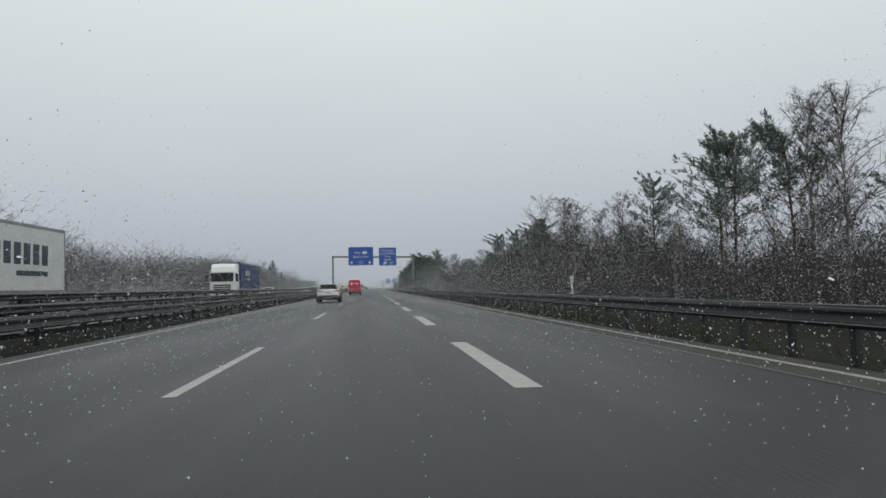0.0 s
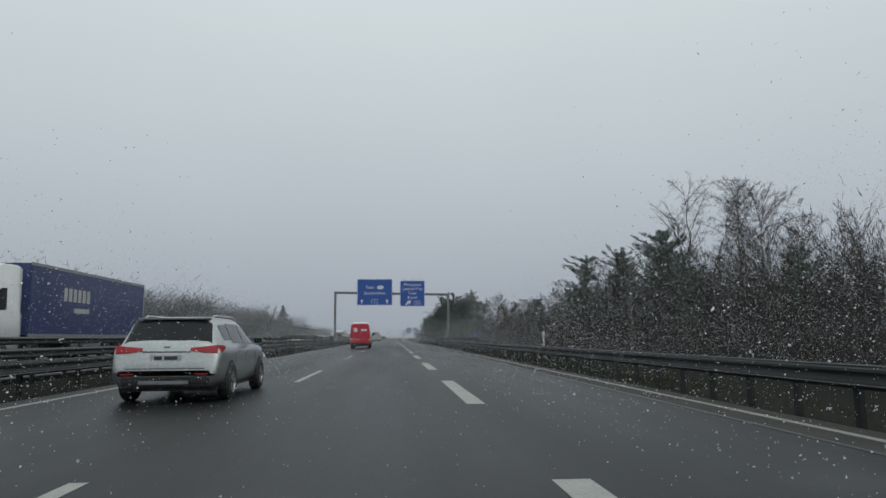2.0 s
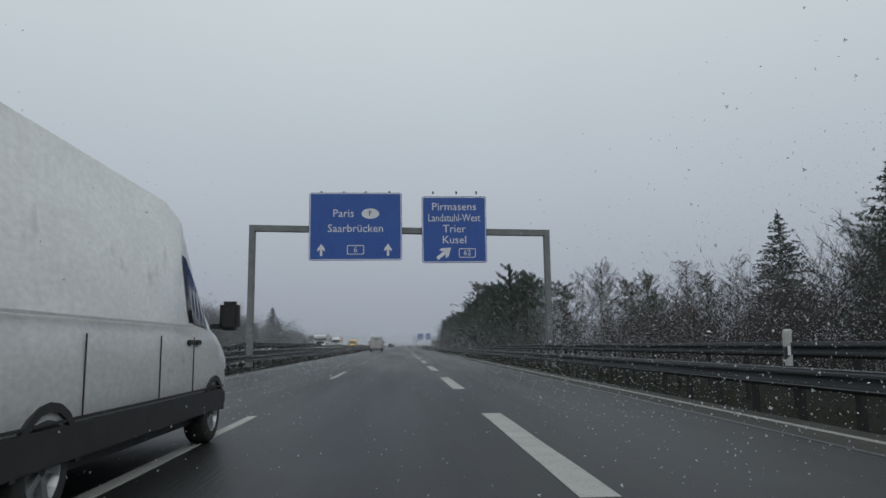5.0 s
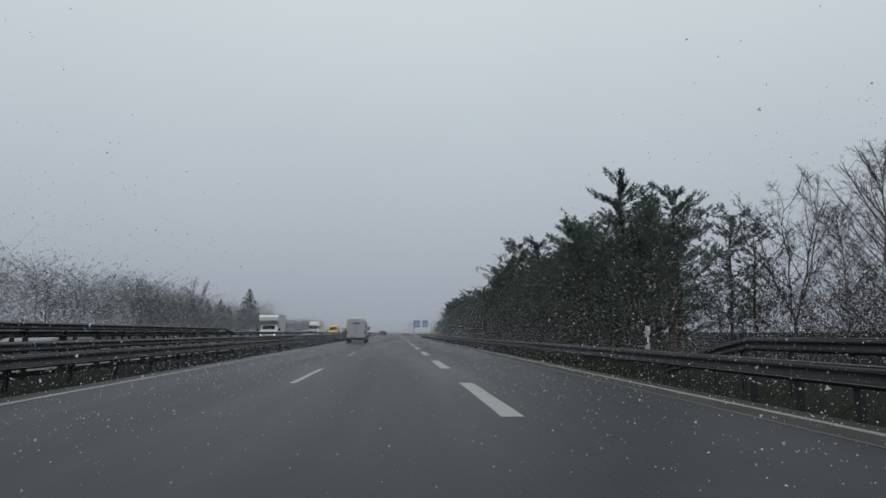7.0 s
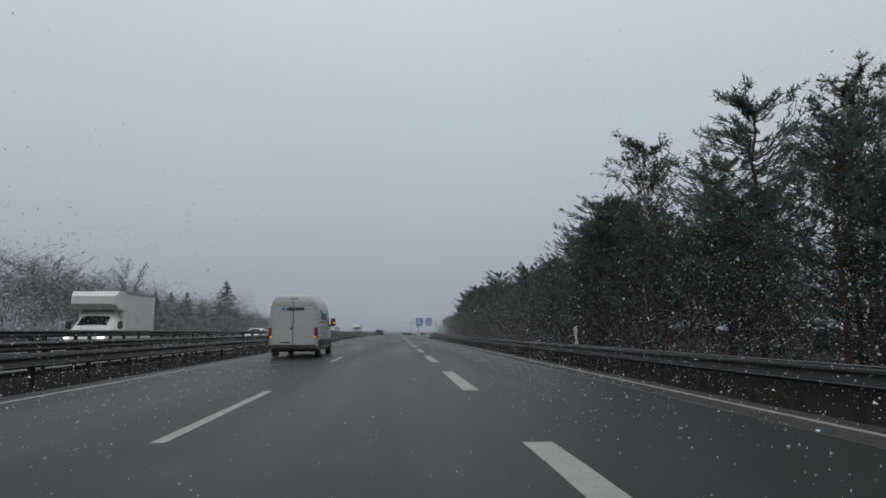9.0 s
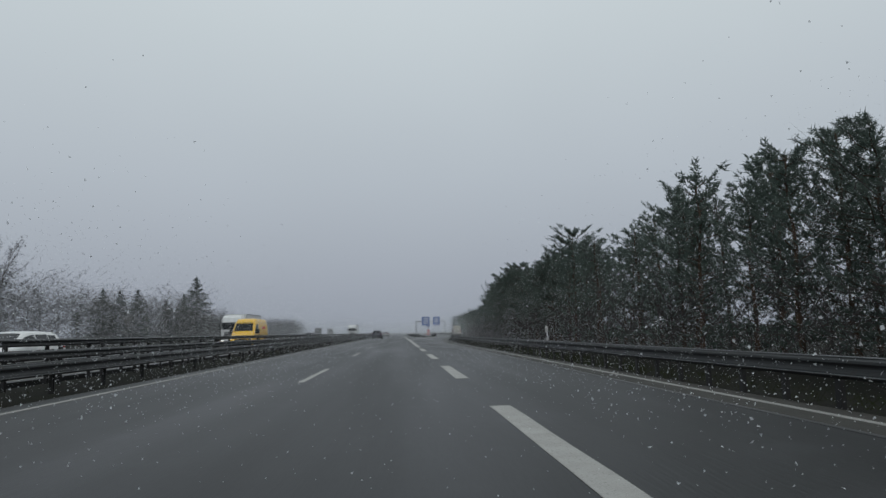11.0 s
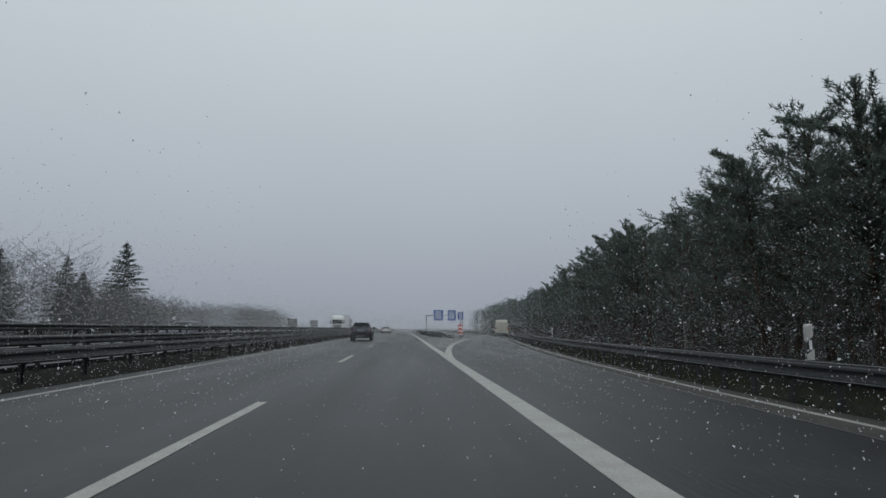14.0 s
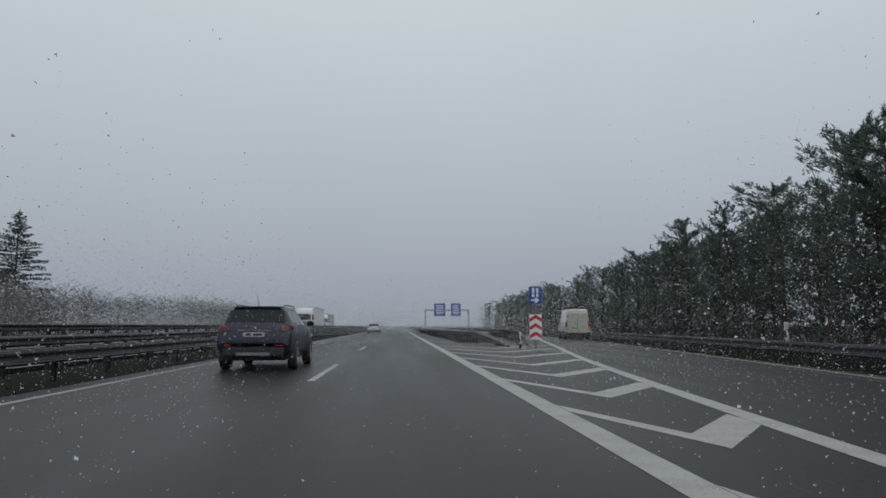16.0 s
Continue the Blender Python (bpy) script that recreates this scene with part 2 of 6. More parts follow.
def strip(left, right, ys, z0, z1):
    """A slab along the road between two lines x = left(y) and x = right(y)."""
    bm = bmesh.new()
    return loft(bm, [[(left(y), y, z0), (left(y), y, z1), (right(y), y, z1), (right(y), y, z0)] for y in ys])


YS_LONG = [-60, 0, 100, 200, 300] + list(range(306, 430, 6)) + [440, 460, 500, 600, 760]

road = tagged(part("road", strip(lambda y: -6.45, lambda y: min(edge_right(y), 60) - 0.56, YS_LONG, -0.2, 0.0), ASPHALT),
              "wet dark grey asphalt motorway carriageway", "road", kind="structure")
paved_strip = tagged(part("paved_strip", strip(lambda y: min(edge_right(y), 60) - 0.535, lambda y: min(edge_right(y), 60) + 0.42, YS_LONG, -0.2, 0.003), ASPHALT_EDGE),
                     "lighter grey paved edge strip beside the road", "road", kind="structure")
part("seam", strip(lambda y: min(edge_right(y), 60) - 0.59, lambda y: min(edge_right(y), 60) - 0.50, YS_LONG, -0.1, 0.005), SEAM, road)
opposite_road = tagged(part("opposite_road", strip(lambda y: -24.6, lambda y: -10.4, [-60, 100, 300, 760], -0.2, 0.0), ASPHALT),
                       "wet grey asphalt of the opposite carriageway", "road", kind="structure")

# ground: one sheet to the horizon with shallow relief away from the road
gx = [-2400, -1200, -600, -300, -160, -110, -80, -60, -48, -40, -34, -30, -27, -26.0, -25.0, -24.7, -10.3, -9.4, -8.6, -7.8, -7.0, -6.3, 5.0, 5.8, 6.4, 7.2, 8.2, 9.5,
      11.5, 14, 17, 21, 26, 32, 40, 52, 70, 110, 170, 300, 600, 1200, 2400]
gy = [-900, -300, -120] + list(range(-60, 480, 6)) + [500, 540, 600, 700, 900, 1300, 2000, 3500]


def ground_z(x, y):
    wob = 0.10 * noise.noise(Vector((x * 0.25, y * 0.25, 0.3)))
    far = 0.9 * noise.noise(Vector((x * 0.02, y * 0.02, 7.0)))
    right = x - (edge_right(min(y, 420)) - X_EDGE_R if x > 0 else 0)
    if -24.75 < x < -10.2 or -6.35 < x < 5.9 or (x > 0 and right < 5.9):
        return -0.15 if not (x > 3 and y > 392 and x < edge_right(y) - 6.5) else 0.02
    if x < -24:
        return -0.05 + wob + min(1, (-24.7 - x) / 12) * (0.3 + far)
    if x < 0:
        return -0.04 + 0.5 * wob
    d = right - 5.9
    return -0.05 - 0.10 * min(d, 5) + wob + min(1, max(0, d - 5) / 15) * far


bm = bmesh.new()
grid = [[bm.verts.new((x, y, ground_z(x, y))) for x in gx] for y in gy]
for a, b in zip(grid, grid[1:]):
    for k in range(len(gx) - 1):
        bm.faces.new((a[k], a[k + 1], b[k + 1], b[k]))
ground = tagged(part("ground", bm, SOIL, smooth=True), "dark winter soil and thin grass verge", "ground", kind="structure")


def marking_mesh(name, width, length, material):
    bm = bmesh.new()
    n = 5
    rnd = random.Random(3)
    ring = []
    for k in range(n + 1):
        ring.append((-width / 2 + rnd.uniform(-0.006, 0.006), length * k / n))
    for k in range(n, -1, -1):
        ring.append((width / 2 + rnd.uniform(-0.006, 0.006), length * k / n))
    loft(bm, [[(x, y, z) for x, y in ring] for z in (0, 0.005)])
    return mesh_of(name, bm, material)


dash, block = marking_mesh("dash", 0.15, 6.0, PAINT), marking_mesh("block", 0.30, 6.0, PAINT)
for k in range(-1, 32):
    piece("dash", dash, road, Matrix.Translation((X_LEFT, 3.86 + 18 * k, 0.001)))
for k in range(-1, 24):
    piece("block", block, road, Matrix.Translation((X_BLOCK, 3.58 + 12 * k, 0.001)))
for k in range(-1, 32):
    piece("dash", dash, opposite_road, Matrix.Translation((-14.9, 8.0 + 18 * k, 0.001)))
    piece("dash", dash, opposite_road, Matrix.Translation((-18.7, 8.0 + 18 * k, 0.001)))
part("edge_line", strip(lambda y: X_EDGE_L - 0.075, lambda y: X_EDGE_L + 0.075, YS_LONG, 0.001, 0.006), PAINT_OLD, road)
part("edge_line", strip(lambda y: edge_right(y) - 0.06, lambda y: edge_right(y) + 0.06, YS_LONG[:-5], 0.002, 0.008), PAINT_OLD, road)
part("solid_line", strip(lambda y: X_BLOCK - 0.16, lambda y: X_BLOCK + 0.16, [291.4, 320, 360, 400, 450, 500, 600, 700], 0.001, 0.0065), PAINT, road)
part("edge_line", strip(lambda y: -24.1, lambda y: -23.95, [-60, 760], 0.001, 0.006), PAINT_OLD, opposite_road)
part("edge_line", strip(lambda y: -10.95, lambda y: -10.8, [-60, 760], 0.001, 0.006), PAINT_OLD, opposite_road)


# the gore: a line that leaves the block line, and chevron bars between the two
def gore_right(y):
    d = y - 334
    if d < 0:
        return 1.86 + 0.0425 * d
    return 1.86 + 0.055 * d + 0.00125 * d * d if d < 50 else 1.86 + 2.75 + 3.125 + 0.16 * (d - 50)


part("gore_line", strip(lambda y: gore_right(y) - 0.15, lambda y: gore_right(y) + 0.15, list(range(329, 440, 3)), 0.002, 0.0085), PAINT, road)
for k in range(9):
    y0 = 349.0 + 4.85 * k
    xl, xr = X_BLOCK + 0.17, gore_right(y0 - 0.7) - 0.16
    xa = xl + 0.42 * (xr - xl)
    drop = min(1.0 + 2.2 * (xa - xl), 4.6)
    bm = bmesh.new()
    pts = [(xl, y0), (xa, y0 - drop), (xr, y0 - drop + 1.35 * (xr - xa)), (xr, y0 - drop + 1.35 * (xr - xa) + 0.85), (xa, y0 - drop + 0.85), (xl, y0 + 0.75)]
    loft(bm, [[(x, y, z) for x, y in pts] for z in (0.001, 0.006)])
    part("chevron_bar", bm, PAINT, road)


# ---- guard rails ----
W_PROFILE = [(0.0, 0.0), (0.03, 0.02), (0.075, 0.055), (0.075, 0.09), (0.02, 0.125), (0.01, 0.155), (0.02, 0.185), (0.075, 0.22), (0.075, 0.255), (0.03, 0.29), (0.0, 0.31)]


def beam(path, z, side, t=0.012, tall=1.0):
    """A rolled W-section beam along points (x, y); side -1 bulges towards smaller x."""
    bm = bmesh.new()
    ring = [(u, v * tall) for u, v in W_PROFILE] + [(u - t, v * tall) for u, v in W_PROFILE[::-1]]
    return loft(bm, [[(x + side * u, y, zz + v) for u, v in ring] for (x, y, *rest) in path for zz in [rest[0] if rest else z]])


def lip(path, z, side, u, v, w=0.03, h=0.010):
    """The folded outer edge of a beam, coloured pale for the sky's glint."""
    return loft(bmesh.new(), [[(x + side * u + a * w / 2, y, zz + v + b * h / 2) for a, b in ((-1, -1), (1, -1), (1, 1), (-1, 1))] for (x, y, *rest) in path for zz in [rest[0] if rest else z]])


def post_mesh(name, h, w=0.12, d=0.07):
    """A pressed sigma post: a channel with a folded lip."""
    t = 0.012
    ring = [(0, -w / 2), (d, -w / 2), (d, -w / 2 + 0.03), (d - t, -w / 2 + 0.03), (d - t, -w / 2 + t), (t, -w / 2 + t), (t, w / 2 - t), (d - t, w / 2 - t), (d - t, w / 2 - 0.03), (d, w / 2 - 0.03), (d, w / 2), (0, w / 2)]
    bm = bmesh.new()
    loft(bm, [[(x - d / 2, y, z) for x, y in ring] for z in (-0.7, h)])
    return mesh_of(name, bm, STEEL_POST)


POST, POST_TALL = post_mesh("post", 0.70), post_mesh("post", 1.02)
SPACER = mesh_of("spacer", boxes((-0.10, 0.05, -0.06, 0.06, 0.52, 0.70)), STEEL_POST)


def rail_right_x(y):
    return edge_right(y) + 0.80


guard_rail = thing("guard_rail", "dull galvanised steel guard rail with closely set posts on the verge", "guard rail", kind="structure")
RAIL_Z = lambda y: 0.425 - 0.00040 * min(max(y, 0), 240)
path_r = [(rail_right_x(y), y, RAIL_Z(y)) for y in [-40] + list(range(0, 306, 6)) + list(range(306, 420, 3)) + list(range(424, 560, 10))]
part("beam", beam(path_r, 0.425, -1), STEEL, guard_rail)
part("upper_lip", lip(path_r, 0.425, -1, 0.03, 0.300, 0.035), STEEL_GLINT, guard_rail, "upper edge with the sky's glint painted on")
part("lower_lip", lip(path_r, 0.425, -1, 0.075, 0.06, 0.012, 0.012), STEEL_GLINT, guard_rail, "lower edge with the sky's glint painted on")
for k in range(296):
    y = -6 + 1.333 * k
    piece("post", POST, guard_rail, Matrix.Translation((rail_right_x(y) + 0.09, y, RAIL_Z(y) - 0.425)))

second_rail = thing("guard_rail", "grey steel guard rail with sloped end behind the verge rail", "guard rail", kind="structure")
path_s = [(8.3, 92, -0.1), (8.3, 96.5, 0.50), (8.3, 101, 0.52), (8.3, 104, 0.74), (8.3, 120, 0.74), (8.3, 150, 0.72), (8.3, 166, 0.66), (8.3, 168.5, 0.30), (8.3, 171, -0.2)]
part("beam", beam(path_s, 0.5, -1), STEEL, second_rail)
part("upper_lip", lip(path_s, 0.5, -1, 0.03, 0.300, 0.035), STEEL_GLINT, second_rail, "upper edge with the sky's glint painted on")
for k in range(33):
    piece("post", POST_TALL, second_rail, Matrix.Translation((8.4, 102.5 + 2 * k, 0)))

median_rail = thing("guard_rail", "weathered steel guard rail along the median", "guard rail", kind="structure")
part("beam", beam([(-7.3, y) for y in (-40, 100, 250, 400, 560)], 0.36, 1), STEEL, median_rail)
part("upper_lip", lip([(-7.3, y) for y in (-40, 100, 250, 400, 560)], 0.36, 1, 0.03, 0.300, 0.03), STEEL_GLINT, median_rail, "upper edge with the sky's glint painted on")
part("lower_lip", lip([(-7.3, y) for y in (-40, 100, 250, 400, 560)], 0.36, 1, 0.08, 0.055, 0.012, 0.014), STEEL_GLINT, median_rail, "lower edge with the sky's glint painted on")
part("back_beam", beam([(-7.55, y) for y in (-40, 100, 250, 400, 560)], 0.36, -1), STEEL, median_rail)
for k in range(200):
    piece("post", POST, median_rail, Matrix.Translation((-7.42, -6 + 2.667 * k, 0)))

median_barrier = thing("guard_rail", "taller steel barrier with two beams in the median", "guard rail", kind="structure")
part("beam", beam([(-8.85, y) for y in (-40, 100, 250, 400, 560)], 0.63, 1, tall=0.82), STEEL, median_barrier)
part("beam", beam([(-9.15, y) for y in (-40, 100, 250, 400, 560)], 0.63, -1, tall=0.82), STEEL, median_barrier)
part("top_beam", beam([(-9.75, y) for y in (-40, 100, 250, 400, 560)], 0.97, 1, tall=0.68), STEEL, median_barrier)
for k in range(200):
    piece("post", POST_TALL, median_barrier, pose(-9.85, -4 + 2.667 * k, 0.1))
for k in range(200):
    piece("post", POST_TALL, median_barrier, Matrix.Translation((-9.0, -5 + 2.667 * k, 0)))
for (y0, y1) in ((104, 131), (150, 190.5)):
    high = thing("guard_rail", "raised steel rail on posts above the median barrier", "guard rail", kind="structure")
    part("beam", beam([(-9.6, y0 - 3.5, 0.92), (-9.6, y0, 1.19), (-9.6, y1, 1.17), (-9.6, y1 + 3, 0.92)], 1.19, 1, tall=0.68), STEEL, high)
    for k in range(int((y1 - y0) / 2.2) + 1):
        piece("post", POST_TALL, high, pose(-9.72, y0 + 2.2 * k, 0.34))


# ---- roadside posts and signs ----
def delineator():
    ob = thing("delineator_post", "short white marker post with black band mounted on the guard rail", "marker post", "roadside marker posts")
    ring = lambda z, s=1.0: [(x * s, y * s, z) for x, y in ((-0.06, -0.05), (0.06, -0.05), (0.03, 0.06), (-0.03, 0.06))]
    slant = lambda x: 0.09 * (x + 0.06) / 0.12
    part("bracket", boxes((-0.05, 0.05, -0.02, 0.02, 0.40, 0.80)), STEEL_POST, ob, "steel bracket")
    part("body", loft(bmesh.new(), [ring(0.74), [(x, y, z + slant(x)) for x, y, z in ring(0.83)]]), PLASTIC_WHITE, ob)
    part("black_band", loft(bmesh.new(), [[(x * 1.04, y * 1.04, z + slant(x)) for x, y, z in ring(zz)] for zz in (0.83, 1.02)]), BLACK, ob, "slanted black band")
    part("reflector", boxes((-0.018, 0.028, -0.058, -0.05, 0.90, 1.05)), SIGN_WHITE, ob, "pale reflector")
    part("cap", loft(bmesh.new(), [[(x, y, z + slant(x)) for x, y, z in ring(1.02)], [(x, y, z + 0.04 * (x + 0.06) / 0.12) for x, y, z in ring(1.26)], [(x * 0.6, y * 0.6, z + 0.02) for x, y, z in ring(1.285)]]), PLASTIC_WHITE, ob)
    return ob


post0 = delineator()
post0.matrix_basis = pose(6.22, 17.2, 0)
for y in (67, 117, 167, 217, 267, 316):
    copy_thing(post0, pose(rail_right_x(y) + 0.1, y, RAIL_Z(y) - 0.425, 0, (y % 7) - 3, 0))
for x, y in ((9.0, 345.0), (11.6, 370.0)):
    copy_thing(post0, pose(rail_right_x(y) + 0.1, y, RAIL_Z(y) - 0.425, 0, 2, 0))


def arrow_up(s):
    return [(-0.10 * s, -0.5 * s), (0.10 * s, -0.5 * s), (0.10 * s, 0.02 * s), (0.30 * s, -0.12 * s), (0.30 * s, 0.08 * s), (0, 0.5 * s), (-0.30 * s, 0.08 * s), (-0.30 * s, -0.12 * s), (-0.10 * s, 0.02 * s)]


def sign_panel(parent, x, z, w, h, y):
    """A blue panel with rounded corners and white rim; returns it. Its face is at y."""
    holder = part("sign_panel", plate(rounded(w, h, 0.15), 0.06), SIGN_BLUE, parent, "blue motorway direction panel with white lettering")
    holder.matrix_basis = pose(x, y, z)
    rim = bmesh.new()
    outer, inner = rounded(w - 0.06, h - 0.06, 0.14), rounded(w - 0.16, h - 0.16, 0.10)
    a, b = [rim.verts.new((u, -0.006, v)) for u, v in outer], [rim.verts.new((u, -0.006, v)) for u, v in inner]
    for k in range(len(a)):
        j = (k + 1) % len(a)
        rim.faces.new((a[k], b[k], b[j], a[j]))
    part("rim", rim, SIGN_WHITE, holder, "white rim")
    return holder


def flat(name, pts, holder, material, at=(0, 0), lift=0.008, turn=0.0):
    c, s = math.cos(radians(turn)), math.sin(radians(turn))
    bm = plate([(at[0] + c * u - s * v, at[1] + s * u + c * v) for u, v in pts], 0.004)
    bm2 = part(name, bm, material, holder)
    bm2.matrix_basis = Matrix.Translation((0, -lift, 0))
    return bm2


def number_box(holder, text, at, w=1.0, h=0.55):
    outer, inner = rounded(w, h, 0.08), rounded(w - 0.09, h - 0.09, 0.05)
    bm = bmesh.new()
    a, b = [bm.verts.new((u + at[0], -0.008, v + at[1])) for u, v in outer], [bm.verts.new((u + at[0], -0.008, v + at[1])) for u, v in inner]
    for k in range(len(a)):
        j = (k + 1) % len(a)
        bm.faces.new((a[k], b[k], b[j], a[j]))
    part("number_frame", bm, SIGN_WHITE, holder)
    lettering(text, 0.46, SIGN_WHITE, holder, (at[0], -0.008, at[1]))


YG = 147.0
gantry = thing("sign_gantry", "grey steel sign gantry spanning the carriageway with two blue panels", "sign gantry")
for x, ztop in ((-8.45, 8.2), (9.05, 7.85)):
    part("post", boxes((x - 0.17, x + 0.17, YG - 0.2, YG + 0.2, -0.6, ztop), bevel=0.02), GANTRY_STEEL, gantry)
    part("base_plate", boxes((x - 0.32, x + 0.32, YG - 0.35, YG + 0.35, -0.3, 0.03), bevel=0.01), GANTRY_STEEL, gantry)
bm = bmesh.new()
loft(bm, [[(x, YG - 0.18, z - 0.36), (x, YG + 0.18, z - 0.36), (x, YG + 0.18, z), (x, YG - 0.18, z)] for x, z in ((-8.62, 8.2), (9.22, 7.85))])
part("beam", bm, GANTRY_STEEL, gantry)
one = sign_panel(gantry, -2.38, 8.05, 5.45, 4.05, YG - 0.42)
lettering("Paris", 0.66, SIGN_WHITE, one, (-0.72, -0.008, 0.76))
oval = part("country_oval", plate([(0.86 + 0.52 * math.cos(a * math.pi / 12), 0.76 + 0.31 * math.sin(a * math.pi / 12)) for a in range(24)], 0.004), SIGN_WHITE, one)
oval.matrix_basis = Matrix.Translation((0, -0.008, 0))
lettering("F", 0.46, BLACK, one, (0.86, -0.014, 0.76))
lettering("Saarbrücken", 0.66, SIGN_WHITE, one, (0, -0.008, -0.14))
flat("arrow", arrow_up(0.72), one, SIGN_WHITE, (-2.0, -1.4))
flat("arrow", arrow_up(0.72), one, SIGN_WHITE, (1.9, -1.4))
number_box(one, "6", (0.0, -1.4))
two = sign_panel(gantry, 3.45, 7.85, 3.85, 4.0, YG - 0.42)
for text, z, sq in (("Pirmasens", 1.36, 1.0), ("Landstuhl-West", 0.68, 0.74), ("Trier", 0.02, 1.0), ("Kusel", -0.64, 1.0)):
    lettering(text, 0.66, SIGN_WHITE, two, (0, -0.008, z), squeeze=sq)
flat("arrow", arrow_up(1.05), two, SIGN_WHITE, (-0.62, -1.42), turn=-52)
number_box(two, "62", (0.75, -1.42))
for x in (-4.2, -2.4, -0.6, 2.3, 4.6):
    part("clamp", boxes((x - 0.04, x + 0.04, YG - 0.40, YG - 0.17, 6.4, 9.3)), GANTRY_STEEL, gantry)
for x in (-4.4, -3.1, -1.8, -0.4, 2.2, 3.6, 4.8):
    part("lug", boxes((x - 0.05, x + 0.05, YG - 0.45, YG - 0.33, 10.0 if x > 0 else 10.05, 9.7 + 0.46)), GANTRY_STEEL, gantry)

YF = 570.0
far_gantry = thing("sign_gantry", "far grey steel gantry with two blue direction panels", "sign gantry")
for x in (8.4, 22.3):
    part("post", boxes((x - 0.17, x + 0.17, YF - 0.2, YF + 0.2, -0.8, 6.4), bevel=0.02), GANTRY_STEEL, far_gantry)
part("beam", boxes((8.2, 22.5, YF - 0.18, YF + 0.18, 6.05, 6.4), bevel=0.02), GANTRY_STEEL, far_gantry)
for x, w in ((13.0, 3.7), (18.2, 3.2)):
    p = sign_panel(far_gantry, x, 6.3, w, 4.1, YF - 0.42)
    for k in range(4):
        flat("text_bar", rounded(w * 0.6, 0.36, 0.05), p, SIGN_WHITE, (0, 1.3 - 0.75 * k))

# the nose of the gore: chevron board, exit sign, marker and kerbed bed
nose = thing("chevron_board", "red and white chevron board on a post at the exit nose", "road sign", at=(6.3, 382.7, 0))
part("post", tube(bmesh.new(), (0, 0.06, -0.4), (0, 0.06, 2.9), 0.045, 0.045, 10), GANTRY_STEEL, nose)
board = part("board", plate(rounded(0.60, 1.22, 0.04), 0.03), SIGN_WHITE, nose, "white board with red chevrons")
board.matrix_basis = Matrix.Translation((0, 0, 1.05))
for zc in (-0.47, -0.07, 0.33):
    flat("red_chevron", [(-0.29, zc - 0.10), (0, zc + 0.08), (0.29, zc - 0.10), (0.29, zc + 0.08), (0, zc + 0.26), (-0.29, zc + 0.08)], board, SIGN_RED, lift=0.006)
exit_panel = part("exit_panel", plate(rounded(0.62, 0.84, 0.06), 0.03), SIGN_BLUE, nose, "blue exit panel with white arrow")
exit_panel.matrix_basis = Matrix.Translation((0, 0, 2.58))
for k, w in enumerate((0.62, 0.55)):
    flat("text_bar", rounded(0.12, 0.24, 0.03), exit_panel, SIGN_WHITE, (-0.1 + 0.2 * k, 0.23), lift=0.006)
    flat("text_bar", rounded(0.12, 0.16, 0.03), exit_panel, SIGN_WHITE, (-0.1 + 0.2 * k, -0.01), lift=0.006)
flat("arrow", arrow_up(0.42), exit_panel, SIGN_WHITE, (0, -0.24), lift=0.006, turn=-90)
copy_thing(post0, pose(5.45, 382.2, -0.5))

nose_rail = thing("guard_rail", "steel guard rail with sloped end at the exit nose", "guard rail", kind="structure")
path_n = [(5.6, 386, -0.25), (5.0, 391, 0.2), (4.7, 395, 0.43), (4.2, 402, 0.43), (3.6, 420, 0.43), (3.4, 450, 0.43), (3.4, 600, 0.43)]
part("beam", beam(path_n, 0.43, -1), STEEL, nose_rail)
for k in range(60):
    piece("post", POST, nose_rail, Matrix.Translation((max(3.5, 4.8 - 0.05 * 1.333 * k), 394.5 + 1.333 * k, 0)))
nose_rail_two = thing("guard_rail", "steel guard rail beside the exit ramp nose", "guard rail", kind="structure")
path_m = [(6.6, 386, -0.25), (7.2, 391, 0.2), (7.6, 395, 0.43), (8.3, 402, 0.43), (9.6, 420, 0.43), (10.4, 440, 0.43), (11, 520, 0.43)]
part("beam", beam(path_m, 0.43, 1), STEEL, nose_rail_two)
for k in range(30):
    piece("post", POST, nose_rail_two, Matrix.Translation((min(10.5, 7.65 + 0.08 * 1.333 * k), 394.5 + 1.333 * k, 0)))

km_sign = thing("kilometre_plate", "small blue kilometre plate with white numerals on a thin post", "road sign", at=(7.75, 101.8, 0))
part("post", tube(bmesh.new(), (0, 0.04, -0.5), (0, 0.04, 1.3), 0.03, 0.03, 8), GANTRY_STEEL, km_sign)
km = part("plate", plate(rounded(0.44, 0.28, 0.05, cz=1.29), 0.02), SIGN_BLUE, km_sign)
lettering("635", 0.21, SIGN_WHITE, km, (-0.045, -0.008, 1.30), squeeze=0.95)
lettering("1", 0.16, SIGN_WHITE, km, (0.155, -0.008, 1.275))

sign_back = thing("traffic_sign", "dark back of a rectangular sign beside the opposite road", "road sign", "sign backs", at=(-25.9, 116.0, 0))
part("post", tube(bmesh.new(), (-0.7, 0, -0.5), (-0.7, 0, 3.2), 0.05, 0.05, 8), GANTRY_STEEL, sign_back)
part("post", tube(bmesh.new(), (0.7, 0, -0.5), (0.7, 0, 3.2), 0.05, 0.05, 8), GANTRY_STEEL, sign_back)
part("panel", boxes((-1.1, 1.1, -0.1, -0.06, 1.3, 3.3), bevel=0.01), SIGN_BACK, sign_back)
for x, y in ((-26.0, 505.0), (-26.5, 470.0)):
    copy_thing(sign_back, pose(x, y, 0))
yield_sign = thing("traffic_sign", "back of a small triangular sign by the opposite road", "road sign", at=(-26.3, 308.7, 0))
